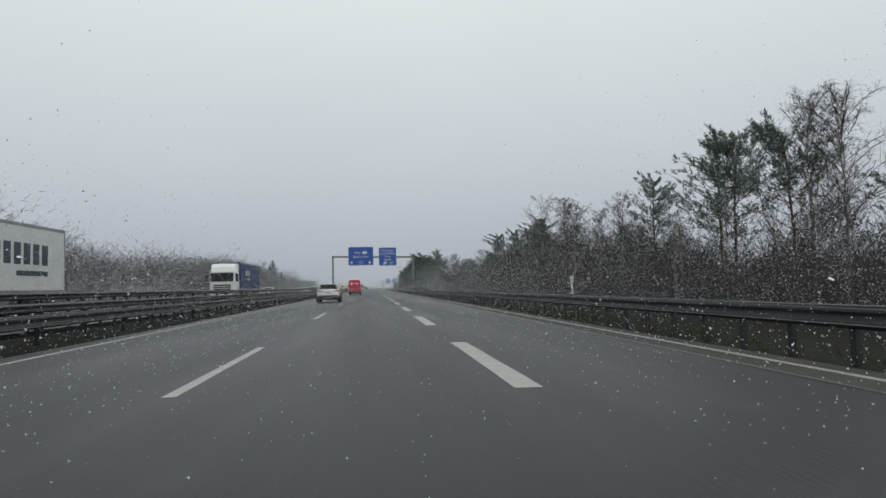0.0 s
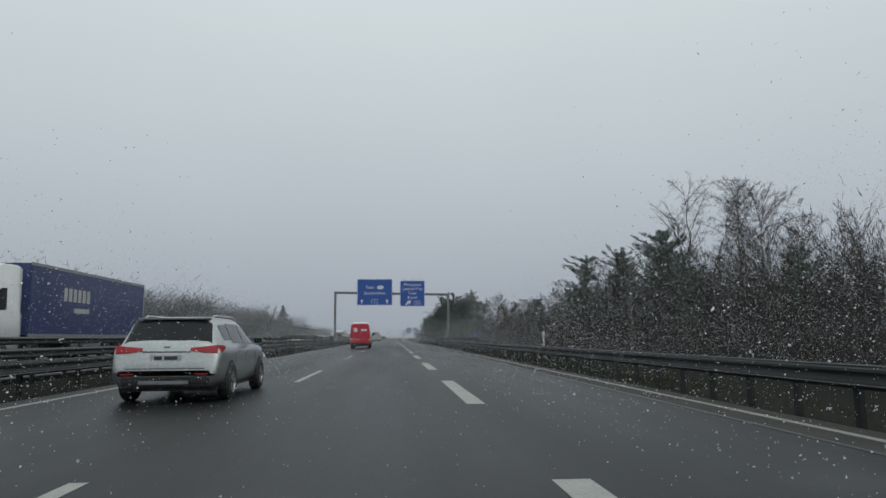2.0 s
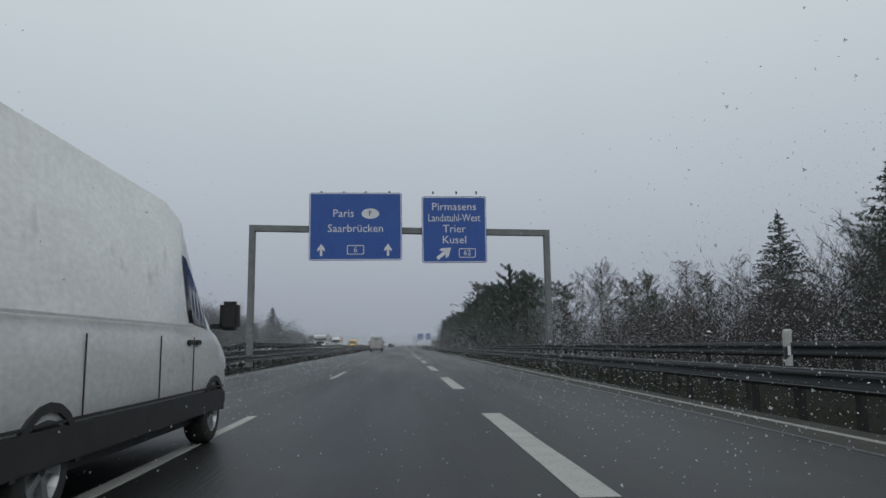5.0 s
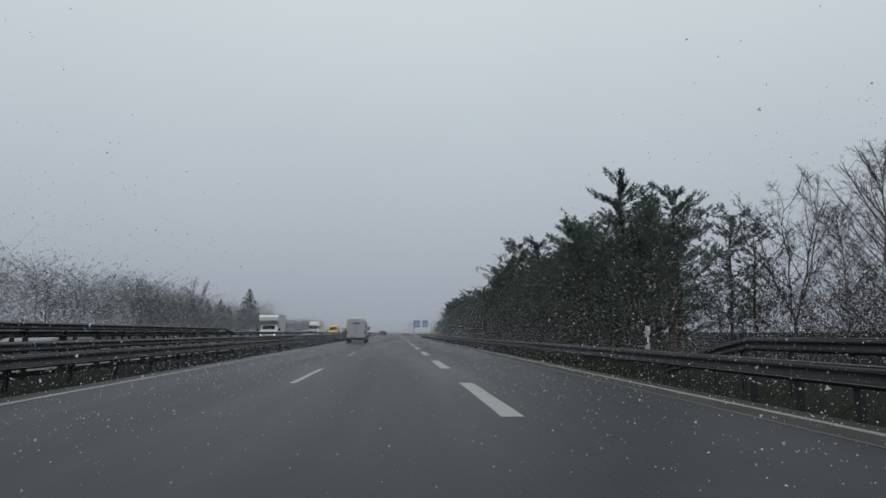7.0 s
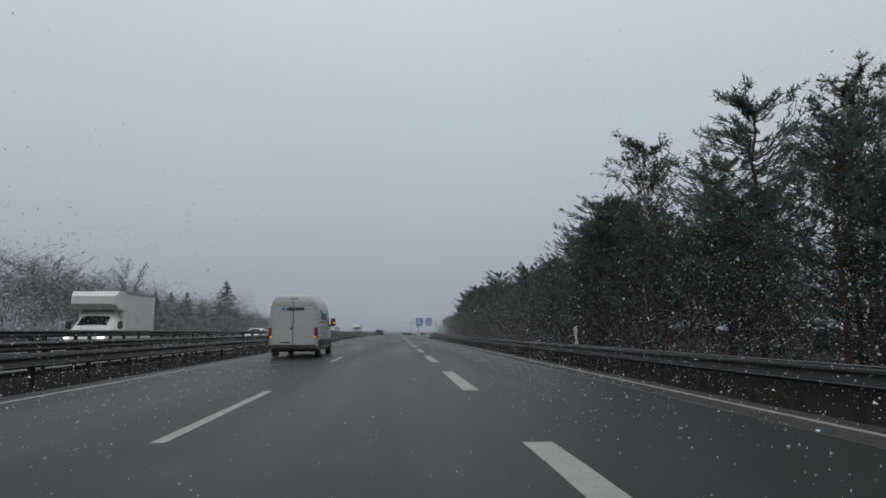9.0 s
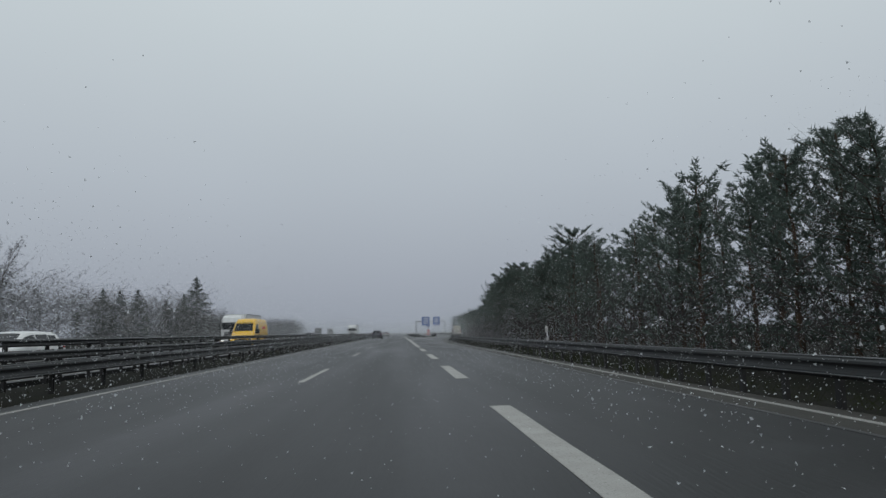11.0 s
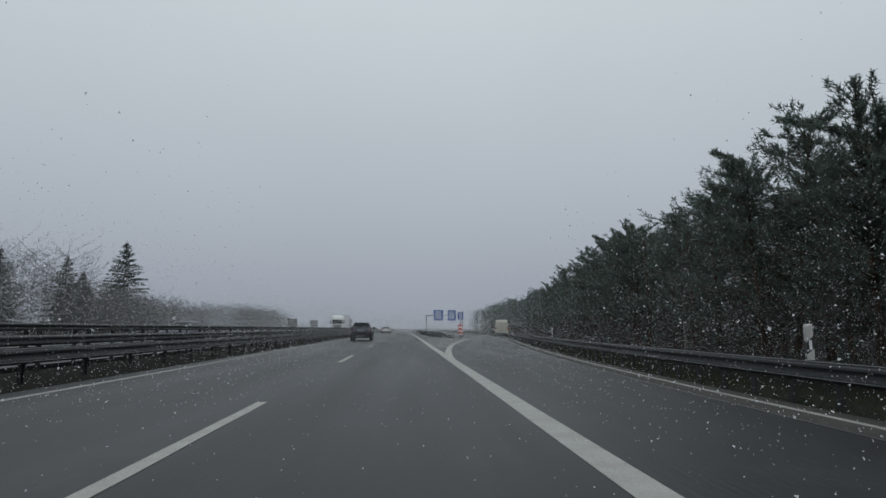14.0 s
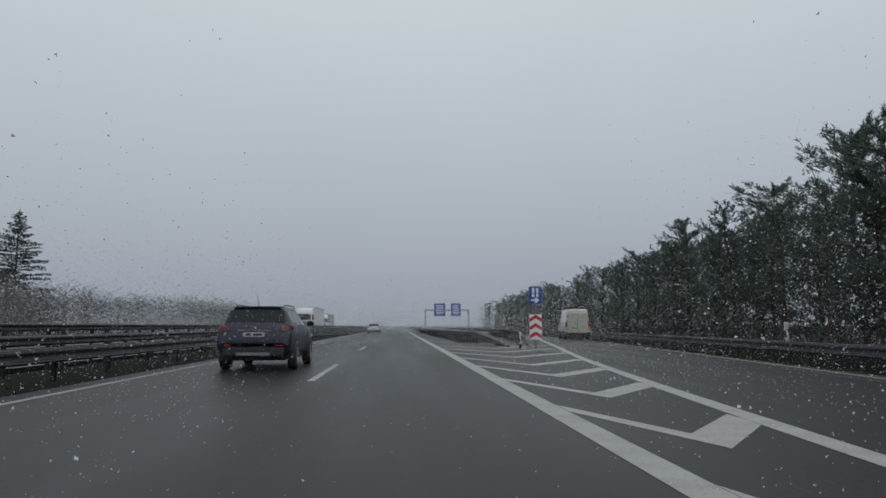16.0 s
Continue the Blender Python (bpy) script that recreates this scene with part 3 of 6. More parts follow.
part("post", tube(bmesh.new(), (0, 0, -0.5), (0, 0, 2.9), 0.04, 0.04, 8), GANTRY_STEEL, yield_sign)
tri_plate = part("plate", plate([(-0.65, 3.4), (0, 2.3), (0.65, 3.4)], 0.03), SIGN_BACK, yield_sign)
tri_plate.matrix_basis = Matrix.Translation((0, -0.07, 0))


# ---- trees ----
class Soup:
    """Triangles and quads gathered in plain lists; quicker than a bmesh for leaves."""

    def __init__(self):
        self.v, self.f = [], []

    def stick(self, p, q, r0, r1, n=3):
        d = (q - p)
        if d.length < 1e-6:
            return
        d.normalize()
        a = d.orthogonal().normalized()
        b = d.cross(a)
        i = len(self.v)
        for c, r in ((p, r0), (q, r1)):
            for k in range(n):
                w = 2 * math.pi * k / n
                self.v.append(c + r * (math.cos(w) * a + math.sin(w) * b))
        for k in range(n):
            j = (k + 1) % n
            self.f.append((i + k, i + j, i + n + j, i + n + k))

    def blade(self, p, q, side):
        i = len(self.v)
        self.v += [p - side, p + side, q]
        self.f.append((i, i + 1, i + 2))

    def mesh(self, name, material, smooth=False):
        me = bpy.data.meshes.new(name)
        me.from_pydata(self.v, [], self.f)
        me.materials.append(material)
        if smooth:
            me.polygons.foreach_set("use_smooth", [True] * len(me.polygons))
        return me


def rand_dir(r, up=0.0):
    v = Vector((r.gauss(0, 1), r.gauss(0, 1), r.gauss(0, 1) + up))
    return v.normalized()


def tuft(s, r, c, d, size, n, wide=1.0):
    """A bottle-brush shoot: narrow needle sprays swept forwards along the axis d."""
    for _ in range(n):
        p = c + d * size * r.uniform(-0.5, 0.6)
        w = (d * r.uniform(0.5, 1.0) + 0.75 * rand_dir(r)).normalized()
        side = w.orthogonal().normalized() * size * wide * r.uniform(0.055, 0.095)
        side.rotate(Matrix.Rotation(r.uniform(0, 6.3), 3, w))
        s.blade(p, p + w * size * r.uniform(0.45, 0.85), side)


def make_tree(name, label, category, group, trunk, crown, bark, leaf, leaf_label=""):
    ob = thing(name, label, category, group)
    a = new("trunk", trunk.mesh("trunk", bark, True))
    b = new("crown", crown.mesh("crown", leaf))
    a.parent = b.parent = ob
    return ob


def pine(seed, h=12.0, bare=0.35, spread=2.6, tufts=1.0, fine=True):
    """Scots pine: trunk, uneven tiers of rising limbs, and clumps of needles towards their ends."""
    r = random.Random(seed)
    tr, cr = Soup(), Soup()
    pts = [Vector((0, 0, -0.6))]
    lean = Vector((r.uniform(-0.06, 0.06), r.uniform(-0.06, 0.06), 0))
    n = 9
    for k in range(1, n + 1):
        z = h * k / n
        pts.append(Vector((lean.x * z + r.uniform(-0.1, 0.1), lean.y * z + r.uniform(-0.1, 0.1), z)))
    rad = lambda z: 0.012 * h * (1 - 0.9 * z / h) + 0.012
    for a, b in zip(pts, pts[1:]):
        tr.stick(a, b, rad(max(a.z, 0)), rad(b.z), 7 if fine else 5)
    at = lambda z: pts[min(n - 1, int(z / h * n))].lerp(pts[min(n, int(z / h * n) + 1)], (z / h * n) % 1)
    z = h * bare
    while z < h * 0.985:
        f = (z / h - bare) / (1 - bare)
        reach = spread * (0.55 + 0.65 * math.sin(math.pi * min(1, 0.18 + 0.75 * f))) * (1 - 0.40 * f)
        for _ in range(r.choice((2, 3, 4)) if fine else r.choice((2, 3))):
            ang = r.uniform(0, 2 * math.pi)
            L = reach * r.uniform(0.5, 1.15) * (1.35 if r.random() < 0.12 else 1.0)
            p = at(z)
            d = Vector((math.cos(ang), math.sin(ang), r.uniform(-0.08, 0.42) + 0.45 * f)).normalized()
            m = 4 if fine else 3
            prev = p
            for k in range(1, m + 1):
                q = p + d * L * k / m + Vector((0, 0, 0.10 * L * (k / m) ** 2)) + 0.06 * L * rand_dir(r)
                if fine or k == 1:
                    tr.stick(prev, q, 0.035 * (1 - k / (m + 1)) + 0.008, 0.035 * (1 - (k + 1) / (m + 2)) + 0.004)
                if k >= 2 or f > 0.4 or not fine:
                    for _ in range(int((2.2 + 3.0 * k / m) * tufts + r.random())):
                        e = prev.lerp(q, r.random()) + 0.45 * reach / spread * rand_dir(r, 0.3) * r.uniform(0.3, 1.0)
                        tuft(cr, r, e, (0.75 * d + 0.4 * rand_dir(r) + Vector((0, 0, 0.5))).normalized(), r.uniform(0.26, 0.42) if fine else r.uniform(0.34, 0.5), 14 if fine else 9, 0.78 if fine else 1.25)
                prev = q
        z += h * (r.uniform(0.02, 0.045) if fine else r.uniform(0.032, 0.055))
    for _ in range(5):
        tuft(cr, r, at(h * 0.985) + 0.2 * rand_dir(r), Vector((0, 0, 1)), 0.30, 8)
    return make_tree("pine_tree", "dark green pine at the wood's edge beside the motorway", "tree", "roadside pines", tr, cr, BARK_PINE, NEEDLES)


def spruce(seed, h=16.0, spread=3.0):
    r = random.Random(seed)
    tr, cr = Soup(), Soup()
    tr.stick(Vector((0, 0, -0.6)), Vector((0, 0, h)), 0.013 * h, 0.02, 7)
    z = 0.9
    while z < h * 0.99:
        f = z / h
        reach = spread * (1 - f) ** 0.85 + 0.12
        for _ in range(int(6 + 4 * (1 - f))):
            ang, L = r.uniform(0, 2 * math.pi), reach * r.uniform(0.7, 1.12)
            d = Vector((math.cos(ang), math.sin(ang), -0.16 + 0.5 * f))
            p = Vector((0, 0, z + r.uniform(-0.15, 0.15)))
            q = p + d * L
            tr.stick(p, q, 0.022, 0.006)
            k = 0.25
            while k < 1.02:
                c = p.lerp(q, k) + Vector((0, 0, -0.12 * k * (1 - f)))
                w = (d + 0.5 * rand_dir(r)).normalized()
                for s in (-1, 1):
                    side = Vector((-math.sin(ang), math.cos(ang), 0)) * s
                    tuft(cr, r, c + side * 0.10 * L * (1.1 - k), (w + 0.6 * side + Vector((0, 0, -0.25))).normalized(), 0.34 + 0.26 * (1 - f), 5, 2.0)
                k += 0.42 / max(L, 0.45)
        z += 0.30 + 0.25 * (1 - f)
    tuft(cr, r, Vector((0, 0, h)), Vector((0, 0, 1)), 0.5, 6)
    return make_tree("spruce_tree", "dark conical spruce standing above the woods", "tree", "spruces", tr, cr, BARK_GREY, NEEDLES_FIR)


def bare_tree(seed, h=13.0, birch=False, spread=0.24, fine=True, leafy=False, single=False):
    """A leafless tree: one or more leaders, limbs that rise from them, side branches and fine twigs."""
    r = random.Random(seed)
    tr, cr = Soup(), Soup()
    foot = Vector((0, 0, -0.5))
    fork = h * r.uniform(0.22, 0.34)
    leaders = []
    stem = [foot] + [Vector((r.uniform(-0.05, 0.05), r.uniform(-0.05, 0.05), fork * k / 3)) for k in (1, 2, 3)]
    for a, b in zip(stem, stem[1:]):
        tr.stick(a, b, 0.011 * h * (1 - 0.3 * max(a.z, 0) / h), 0.011 * h * (1 - 0.3 * b.z / h), 7)
    count = 1 if birch or leafy or single else r.choice((3, 4))
    for k in range(count):
        ang = 2 * math.pi * (k + r.random() * 0.5) / count
        top = h * (1 if k == 0 else r.uniform(0.82, 0.97))
        out = 0.0 if count == 1 else spread * h * (r.uniform(0.45, 0.8) if k else 0.1)
        pts = [stem[-1]]
        for j in range(1, 9):
            f = j / 8
            pts.append(Vector((math.cos(ang) * out * f ** 0.8 + r.uniform(-0.12, 0.12), math.sin(ang) * out * f ** 0.8 + r.uniform(-0.12, 0.12), fork + (top - fork) * f)))
        base = 0.0085 * h / (1 if count == 1 else 1.5)
        for j, (a, b) in enumerate(zip(pts, pts[1:])):
            tr.stick(a, b, base * (1 - j / 8.6) + 0.006, base * (1 - (j + 1) / 8.6) + 0.005, 5)
        leaders.append((pts, ang))
    limbs = (56 if fine else 30) // count
    for pts, lang in leaders:
        for n in range(limbs):
            f = (n + r.random()) / limbs
            p = pts[min(7, int(f * 8))].lerp(pts[min(8, int(f * 8) + 1)], (f * 8) % 1)
            ang = r.uniform(0, 6.283) if count == 1 else lang + r.gauss(0, 1.3)
            L = h * spread * (0.25 + 0.75 * math.sin(math.pi * min(1, 0.15 + 0.78 * f))) * r.uniform(0.6, 1.2) * (1.0 if count == 1 else 0.85)
            d = Vector((math.cos(ang), math.sin(ang), r.uniform(0.7, 1.5) if not birch else r.uniform(0.9, 1.8))).normalized()
            prev, dd = p, d.copy()
            for k in range(4):
                dd = (dd + 0.16 * rand_dir(r) + Vector((0, 0, 0.10 if not birch else 0.05 - 0.10 * k))).normalized()
                q = prev + dd * (L / 4)
                w = 0.012 + 0.020 * (1 - k / 4) * L / 3
                (tr if k < 2 else cr).stick(prev, q, w, w * 0.8)
                for _ in range((5 if fine else 3) if k else 2):
                    e = prev.lerp(q, r.random())
                    sd = (dd + 1.25 * rand_dir(r, 0.2)).normalized()
                    S = L * r.uniform(0.18, 0.42) * (1.1 - 0.15 * k)
                    g = e + sd * S
                    cr.blade(e, g, sd.orthogonal().normalized() * 0.011)
                    for _ in range(8 if fine else 6):
                        c = e.lerp(g, r.uniform(0.15, 1.0))
                        td = (sd + 1.1 * rand_dir(r, 0.3 if not birch else -0.25)).normalized()
                        cr.blade(c, c + td * r.uniform(0.22, 0.55), rand_dir(r) * (0.0075 if fine else 0.011))
                        if leafy:
                            for _ in range(2):
                                cr.blade(c, c + rand_dir(r, 0.2) * r.uniform(0.10, 0.18), rand_dir(r) * r.uniform(0.025, 0.04))
                prev = q
    k = h / max(v.z for v in cr.v)
    for soup in (tr, cr):
        soup.v = [v * k for v in soup.v]
    label = "tall pale-barked tree still holding its withered leaves" if leafy else "leafless pale-barked birch with fine drooping twigs" if birch else "leafless grey tree with fine branching twigs"
    return make_tree("bare_tree", label, "tree", "bare trees", tr, cr, BARK_BIRCH if birch else BARK_GREY, LEAVES if leafy else TWIGS)


pines = [pine(11, 12.0, 0.34, 3.9, 1.2), pine(12, 12.5, 0.12, 3.7, 1.4), pine(13, 11.0, 0.42, 4.0, 1.25), pine(14, 12.0, 0.05, 3.4, 1.25), pine(15, 11.5, 0.20, 3.4, 1.4)]
small_pines = [pine(16, 11.0, 0.08, 3.3, 0.72, False), pine(17, 12.0, 0.15, 3.2, 0.72, False), pine(18, 11.0, 0.04, 3.0, 0.72, False), pine(19, 12.0, 0.25, 3.5, 0.75, False)]
spruces = [spruce(21, 17.0, 6.0), spruce(22, 14.0, 4.4)]
leafies = [bare_tree(41, 13.0, True, 0.26, True, True), bare_tree(42, 13.5, True, 0.24, True, True)]
bares = [bare_tree(31, 13.0, spread=0.34), bare_tree(32, 12.0, spread=0.40), bare_tree(33, 13.0, True, 0.30), bare_tree(34, 14.0, True, 0.27), bare_tree(39, 12.0, spread=0.36, single=True)]
small_bares = [bare_tree(35, 13.0, spread=0.34, fine=False), bare_tree(36, 12.0, spread=0.40, fine=False), bare_tree(37, 13.0, True, 0.30, fine=False), bare_tree(38, 13.0, True, 0.27, fine=False)]
thin_pines = [pine(27, 11.0, 0.10, 3.3, 0.42, False), pine(28, 12.0, 0.2, 3.4, 0.42, False)]
sources = pines + thin_pines + small_pines + spruces + bares + leafies + small_bares
used = set()


def plant(src, x, y, size=1.0, turn=None, wide=1.0, r=random.Random(5)):
    m = pose(x, y, ground_z(x, y), 0, 0, r.uniform(0, 360) if turn is None else turn) @ Matrix.Diagonal((size * wide, size * wide, size, 1))
    if src.name in used:
        ob = copy_thing(src, m)
        ob.matrix_basis = m
    else:
        used.add(src.name)
        ob = src
        src.matrix_basis = m
    return ob


rt = random.Random(77)


def verge(y):
    return edge_right(y) - X_EDGE_R


# single trees that stand out on the right: kind, place and height
for kind, x, y, top in (
        (pines[0], 26.5, 46.0, 12.2), (pines[2], 25.0, 41.0, 12.4), (pines[1], 27.9, 61.7, 12.4), (pines[2], 21.5, 29.0, 9.8),
        (bares[2], 22.0, 26.0, 10.8), (bares[3], 25.5, 33.5, 12.5), (bares[2], 23.5, 55.0, 6.8), (bares[2], 25.4, 63.2, 10.7), (bares[1], 22.8, 57.5, 7.0), (bares[3], 26.0, 81.0, 8.9),
        (bares[3], 24.2, 67.0, 9.2), (bares[1], 25.5, 75.4, 8.6), (bares[0], 28.5, 71.0, 8.2), (bares[1], 24.5, 82.5, 8.8), (bares[3], 27.6, 91.8, 13.8),
        (bares[0], 25.6, 96.0, 14.8), (bares[2], 28.4, 90.0, 13.4), (pines[4], 25.2, 103.2, 11.1), (bares[1], 27.0, 100.5, 9.5), (pines[1], 24.3, 111.3, 10.9), (pines[3], 28.5, 108.0, 12.6),
        (pines[4], 21.5, 116.5, 10.4), (pines[3], 23.5, 128.0, 7.5), (pines[4], 19.5, 133.0, 6.4), (pines[3], 18.0, 126.0, 6.0), (spruces[1], 42.5, 161.5, 17.2), (spruces[1], 37.9, 171.7, 14.2), (bares[0], 31.0, 128.4, 12.9), (bares[1], 20.6, 184.5, 9.9), (bares[1], 24.5, 139.0, 9.0), (bares[0], 27.0, 131.0, 9.5),
        (bares[4], 22.0, 179.4, 10.4), (leafies[0], 21.0, 168.0, 7.2), (leafies[1], 24.0, 171.0, 8.2), (bares[3], 24.0, 162.0, 8.0), (bares[2], 24.5, 186.0, 8.8),
        (pines[3], 14.3, 191.5, 11.1), (pines[3], 12.9, 195.0, 9.0), (pines[1], 15.6, 188.0, 10.0), (pines[1], 13.4, 199.5, 9.6), (pines[4], 14.6, 206.6, 8.6),
        (leafies[0], 14.8, 233.2, 13.1), (leafies[1], 21.5, 224.0, 14.0), (pines[4], 14.5, 241.0, 10.4), (pines[0], 16.5, 246.0, 12.0), (pines[3], 14.2, 237.0, 9.4), (pines[1], 17.0, 252.0, 10.8), (pines[3], 17.0, 214.5, 10.4), (pines[2], 15.6, 203.0, 10.2), (pines[0], 15.1, 221.7, 11.4), (pines[1], 15.2, 216.0, 9.0), (pines[4], 16.1, 226.0, 10.0), (pines[3], 13.3, 229.5, 8.5), (pines[3], 13.0, 237.5, 8.6),
        (pines[4], 16.0, 300.2, 10.7), (pines[1], 16.0, 296.2, 9.0), (pines[0], 16.8, 309.4, 9.7), (pines[3], 17.3, 323.2, 9.5), (pines[1], 15.3, 325.9, 9.3), (pines[4], 16.0, 333.0, 10.6), (pines[3], 16.8, 338.5, 10.4), (pines[0], 17.8, 343.5, 9.8), (pines[1], 22.9, 336.0, 10.2), (pines[3], 19.6, 352.5, 10.0), (pines[4], 17.6, 356.0, 9.6), (pines[1], 18.5, 361.5, 10.2), (pines[3], 19.2, 366.5, 10.0), (pines[4], 20.5, 371.0, 10.2), (pines[1], 19.8, 376.0, 10.3), (pines[0], 24.2, 384.6, 12.5), (pines[4], 22.8, 391.2, 10.5), (pines[3], 23.6, 405.0, 10.6)):
    tall = max(v.co.z for o in kind.children for v in o.data.vertices)
    plant(kind, x, y, (top - ground_z(x, y)) / tall, wide=(1.0 if y < 100 else 1.25) if kind in pines else 1.1)

# how high the edge of the wood on the right stands along the road
SKYLINE_Y = (185, 190, 196, 204, 212, 222, 229, 236, 244, 252, 262, 275, 290, 302, 325, 342, 362, 380, 402, 420, 540)
SKYLINE_H = (8.0, 9.4, 10.6, 10.0, 9.0, 8.0, 8.2, 10.6, 11.0, 10.0, 9.5, 9.6, 8.7, 9.1, 9.9, 9.8, 10.0, 9.6, 10.0, 9.8, 8.4)
HEIGHT = {src.name: max(v.co.z for o in src.children for v in o.data.vertices) for src in sources}

# the wood on the right, row behind row
y = -10.0
while y < 540:
    near = 185 < y
    front = (14.6 if near else 21.0) + verge(y) + (3.0 if 150 < y < 185 else 0)
    for row in range(2):
        if row == 0 and not near and rt.random() < 0.35:
            continue
        x = front + row * 4.2 + rt.uniform(-1.4, 1.8)
        if near:
            kind = rt.choice(pines[3:] + small_pines + small_pines + [small_bares[3]]) if row == 0 and y < 380 else rt.choice(small_pines) if y < 440 and (row < 2 or y > 330) else rt.choice(thin_pines)
            size = (float(np.interp(y, SKYLINE_Y, SKYLINE_H)) * (0.92 + 0.1 * row) * rt.uniform(0.80, 1.02) + 0.7) / HEIGHT[kind.name]
        else:
            kind = rt.choice(small_bares + small_bares + [small_pines[0], small_pines[1]])
            size = rt.uniform(0.48, 0.66)
        plant(kind, x, y + rt.uniform(-1.6, 1.6), size, wide=1.25 if near else 1.1)
    y += (3.1 if y < 330 else 2.9 if y < 430 else 3.8) if near else 4.4

# the wood beyond the opposite carriageway
y = 10.0
while y < 560:
    x = -31 - min(22, max(0, y - 90) * 0.11) + 4 * math.sin(y * 0.05) - rt.uniform(-2, 2)
    kind = rt.choice(small_bares + small_bares + [small_pines[1]])
    plant(kind, x, y + rt.uniform(-2, 2), rt.uniform(0.50, 0.68) * (0.88 if y < 120 else 1.0 if y < 345 else 0.85))
    y += 10.4
for kind, x, y, size in ((spruces[0], -67.8, 475.0, 1.26), (spruces[1], -76.3, 471.6, 0.95), (spruces[1], -54.8, 419.2, 0.86), (spruces[1], -68.0, 424.0, 1.0), (spruces[0], -75.0, 430.0, 0.85), (spruces[1], -82.0, 436.0, 1.1), (spruces[1], -62.0, 441.0, 0.8), (bares[0], -51.6, 328.8, 1.2), (bares[1], -66.0, 333.0, 1.45)):
    plant(kind, x, y, size, wide=1.2 if kind in spruces else 1.0)
for src in sources:
    if src.name not in used:
        src.matrix_basis = pose(60, 150, 0)



def far_wood(name, label, front, y0, y1, step, height, seed, rows, gap=2.6, limbs=30, width=0.24, low=0.12, twig=1.0, material=None, rise=(0.4, 1.3), up=0.5):
    """A dense mass of leafless crowns: a thin stem each, limbs that rise to a rounded outline, and fine twigs along them."""
    r = random.Random(seed)
    soup = Soup()
    y = y0
    while y < y1:
        for row in range(rows):
            x = front(y) + (1 if front(y) > 0 else -1) * (row * gap + r.uniform(-0.5, 0.5) * gap)
            yy = y + r.uniform(-1, 1)
            L = height(y) * r.uniform(0.66, 1.1)
            base = Vector((x, yy, ground_z(x, yy) - 0.3))
            lean = Vector((r.uniform(-0.09, 0.09), r.uniform(-0.09, 0.09), 1))
            if r.random() < 0.4:
                soup.stick(base, base + lean * L * 0.8, 0.0035 * L, 0.0015 * L)
            hx = width * L * r.uniform(0.8, 1.4)
            for _ in range(limbs):
                k = low + (0.78 - low) * r.random() ** 0.8
                a = r.uniform(0, 6.283)
                reach = hx * (0.55 + 0.75 * math.sin(math.pi * min(1, 0.15 + 0.8 * k))) * r.uniform(0.5, 1.2)
                p = base + lean * (k * L)
                q = p + Vector((math.cos(a) * reach, math.sin(a) * reach, reach * r.uniform(*rise)))
                soup.blade(p, q, rand_dir(r) * 0.010 * twig)
                d = (q - p).normalized()
                for _ in range(9):
                    c = p.lerp(q, r.uniform(0.25, 1.0))
                    soup.blade(c, c + (d + 0.75 * rand_dir(r, up)).normalized() * min(0.75, L * r.uniform(0.04, 0.105)), rand_dir(r) * r.uniform(0.006, 0.013) * twig)
        y += step
    return tagged(new(name, soup.mesh(name, material or TWIGS)), label, "woodland", kind="stuff")


far_wood("woodland", "dense brown leafless wood of thin stems beside the motorway", lambda y: 23.0, -10, 118, 1.25, lambda y: 4.6 + 2.6 * min(1, max(0, (y - 45) / 25)), 61, 5, 2.0, 40, 0.26, 0.02, 1.7, None, (0.7, 1.8), 0.9)
far_wood("woodland", "dense leafless brush and saplings below the pines", lambda y: 15.0 if y < 150 else 19.0, 112, 190, 1.4, lambda y: 4.8, 66, 5, 2.0, 26, 0.30, 0.0, 1.6)
far_wood("woodland", "dense brown leafless woodland behind the roadside trees", lambda y: (18.0 if y > 185 else 24.0) + verge(y), 118, 500, 1.9, lambda y: 7.0, 65, 2, 2.4, 18, 0.30, 0.03, 2.0)
far_wood("woodland", "dense leafless wood beyond the opposite carriageway, twigs paled for haze", lambda y: -32 - min(8, max(0, y - 120) * 0.10) + 4 * math.sin(y * 0.05), 5, 200, 1.25, lambda y: 8.4, 68, 4, 2.4, 28, 0.32, 0.0, 2.4, TWIGS_HAZED, (0.2, 1.0), 0.3)
far_wood("woodland", "leafless wood beyond the opposite carriageway with haze in its twig colour", lambda y: -33 - min(16, max(0, y - 120) * 0.10) + 4 * math.sin(y * 0.05), 200, 620, 1.8, lambda y: 12.6 if y < 410 else 8.4, 62, 4, 2.6, 26, 0.32, 0.02, 2.6, TWIGS_HAZED, (0.15, 0.8), 0.2)
far_wood("undergrowth", "low brown brush between the bare trees", lambda y: 17.5, -10, 115, 1.3, lambda y: 3.4, 67, 4, 1.8, 18, 0.35, 0.0, 1.5)
far_wood("undergrowth", "low brown brush at the foot of the roadside trees", lambda y: (10.4 if y > 185 else 14.0) + verge(y), -10, 480, 1.0, lambda y: 3.6 if 185 < y < 330 else 2.8, 63, 3, 2.0, 6, 0.4, 0.02, 1.8)
far_wood("undergrowth", "low brush beside the opposite carriageway, coloured pale for haze", lambda y: -26.5 - min(14, max(0, y - 120) * 0.08), 0, 600, 2.0, lambda y: 2.4, 64, 3, 1.7, 8, 0.4, 0.02, 1.6, TWIGS_HAZED)

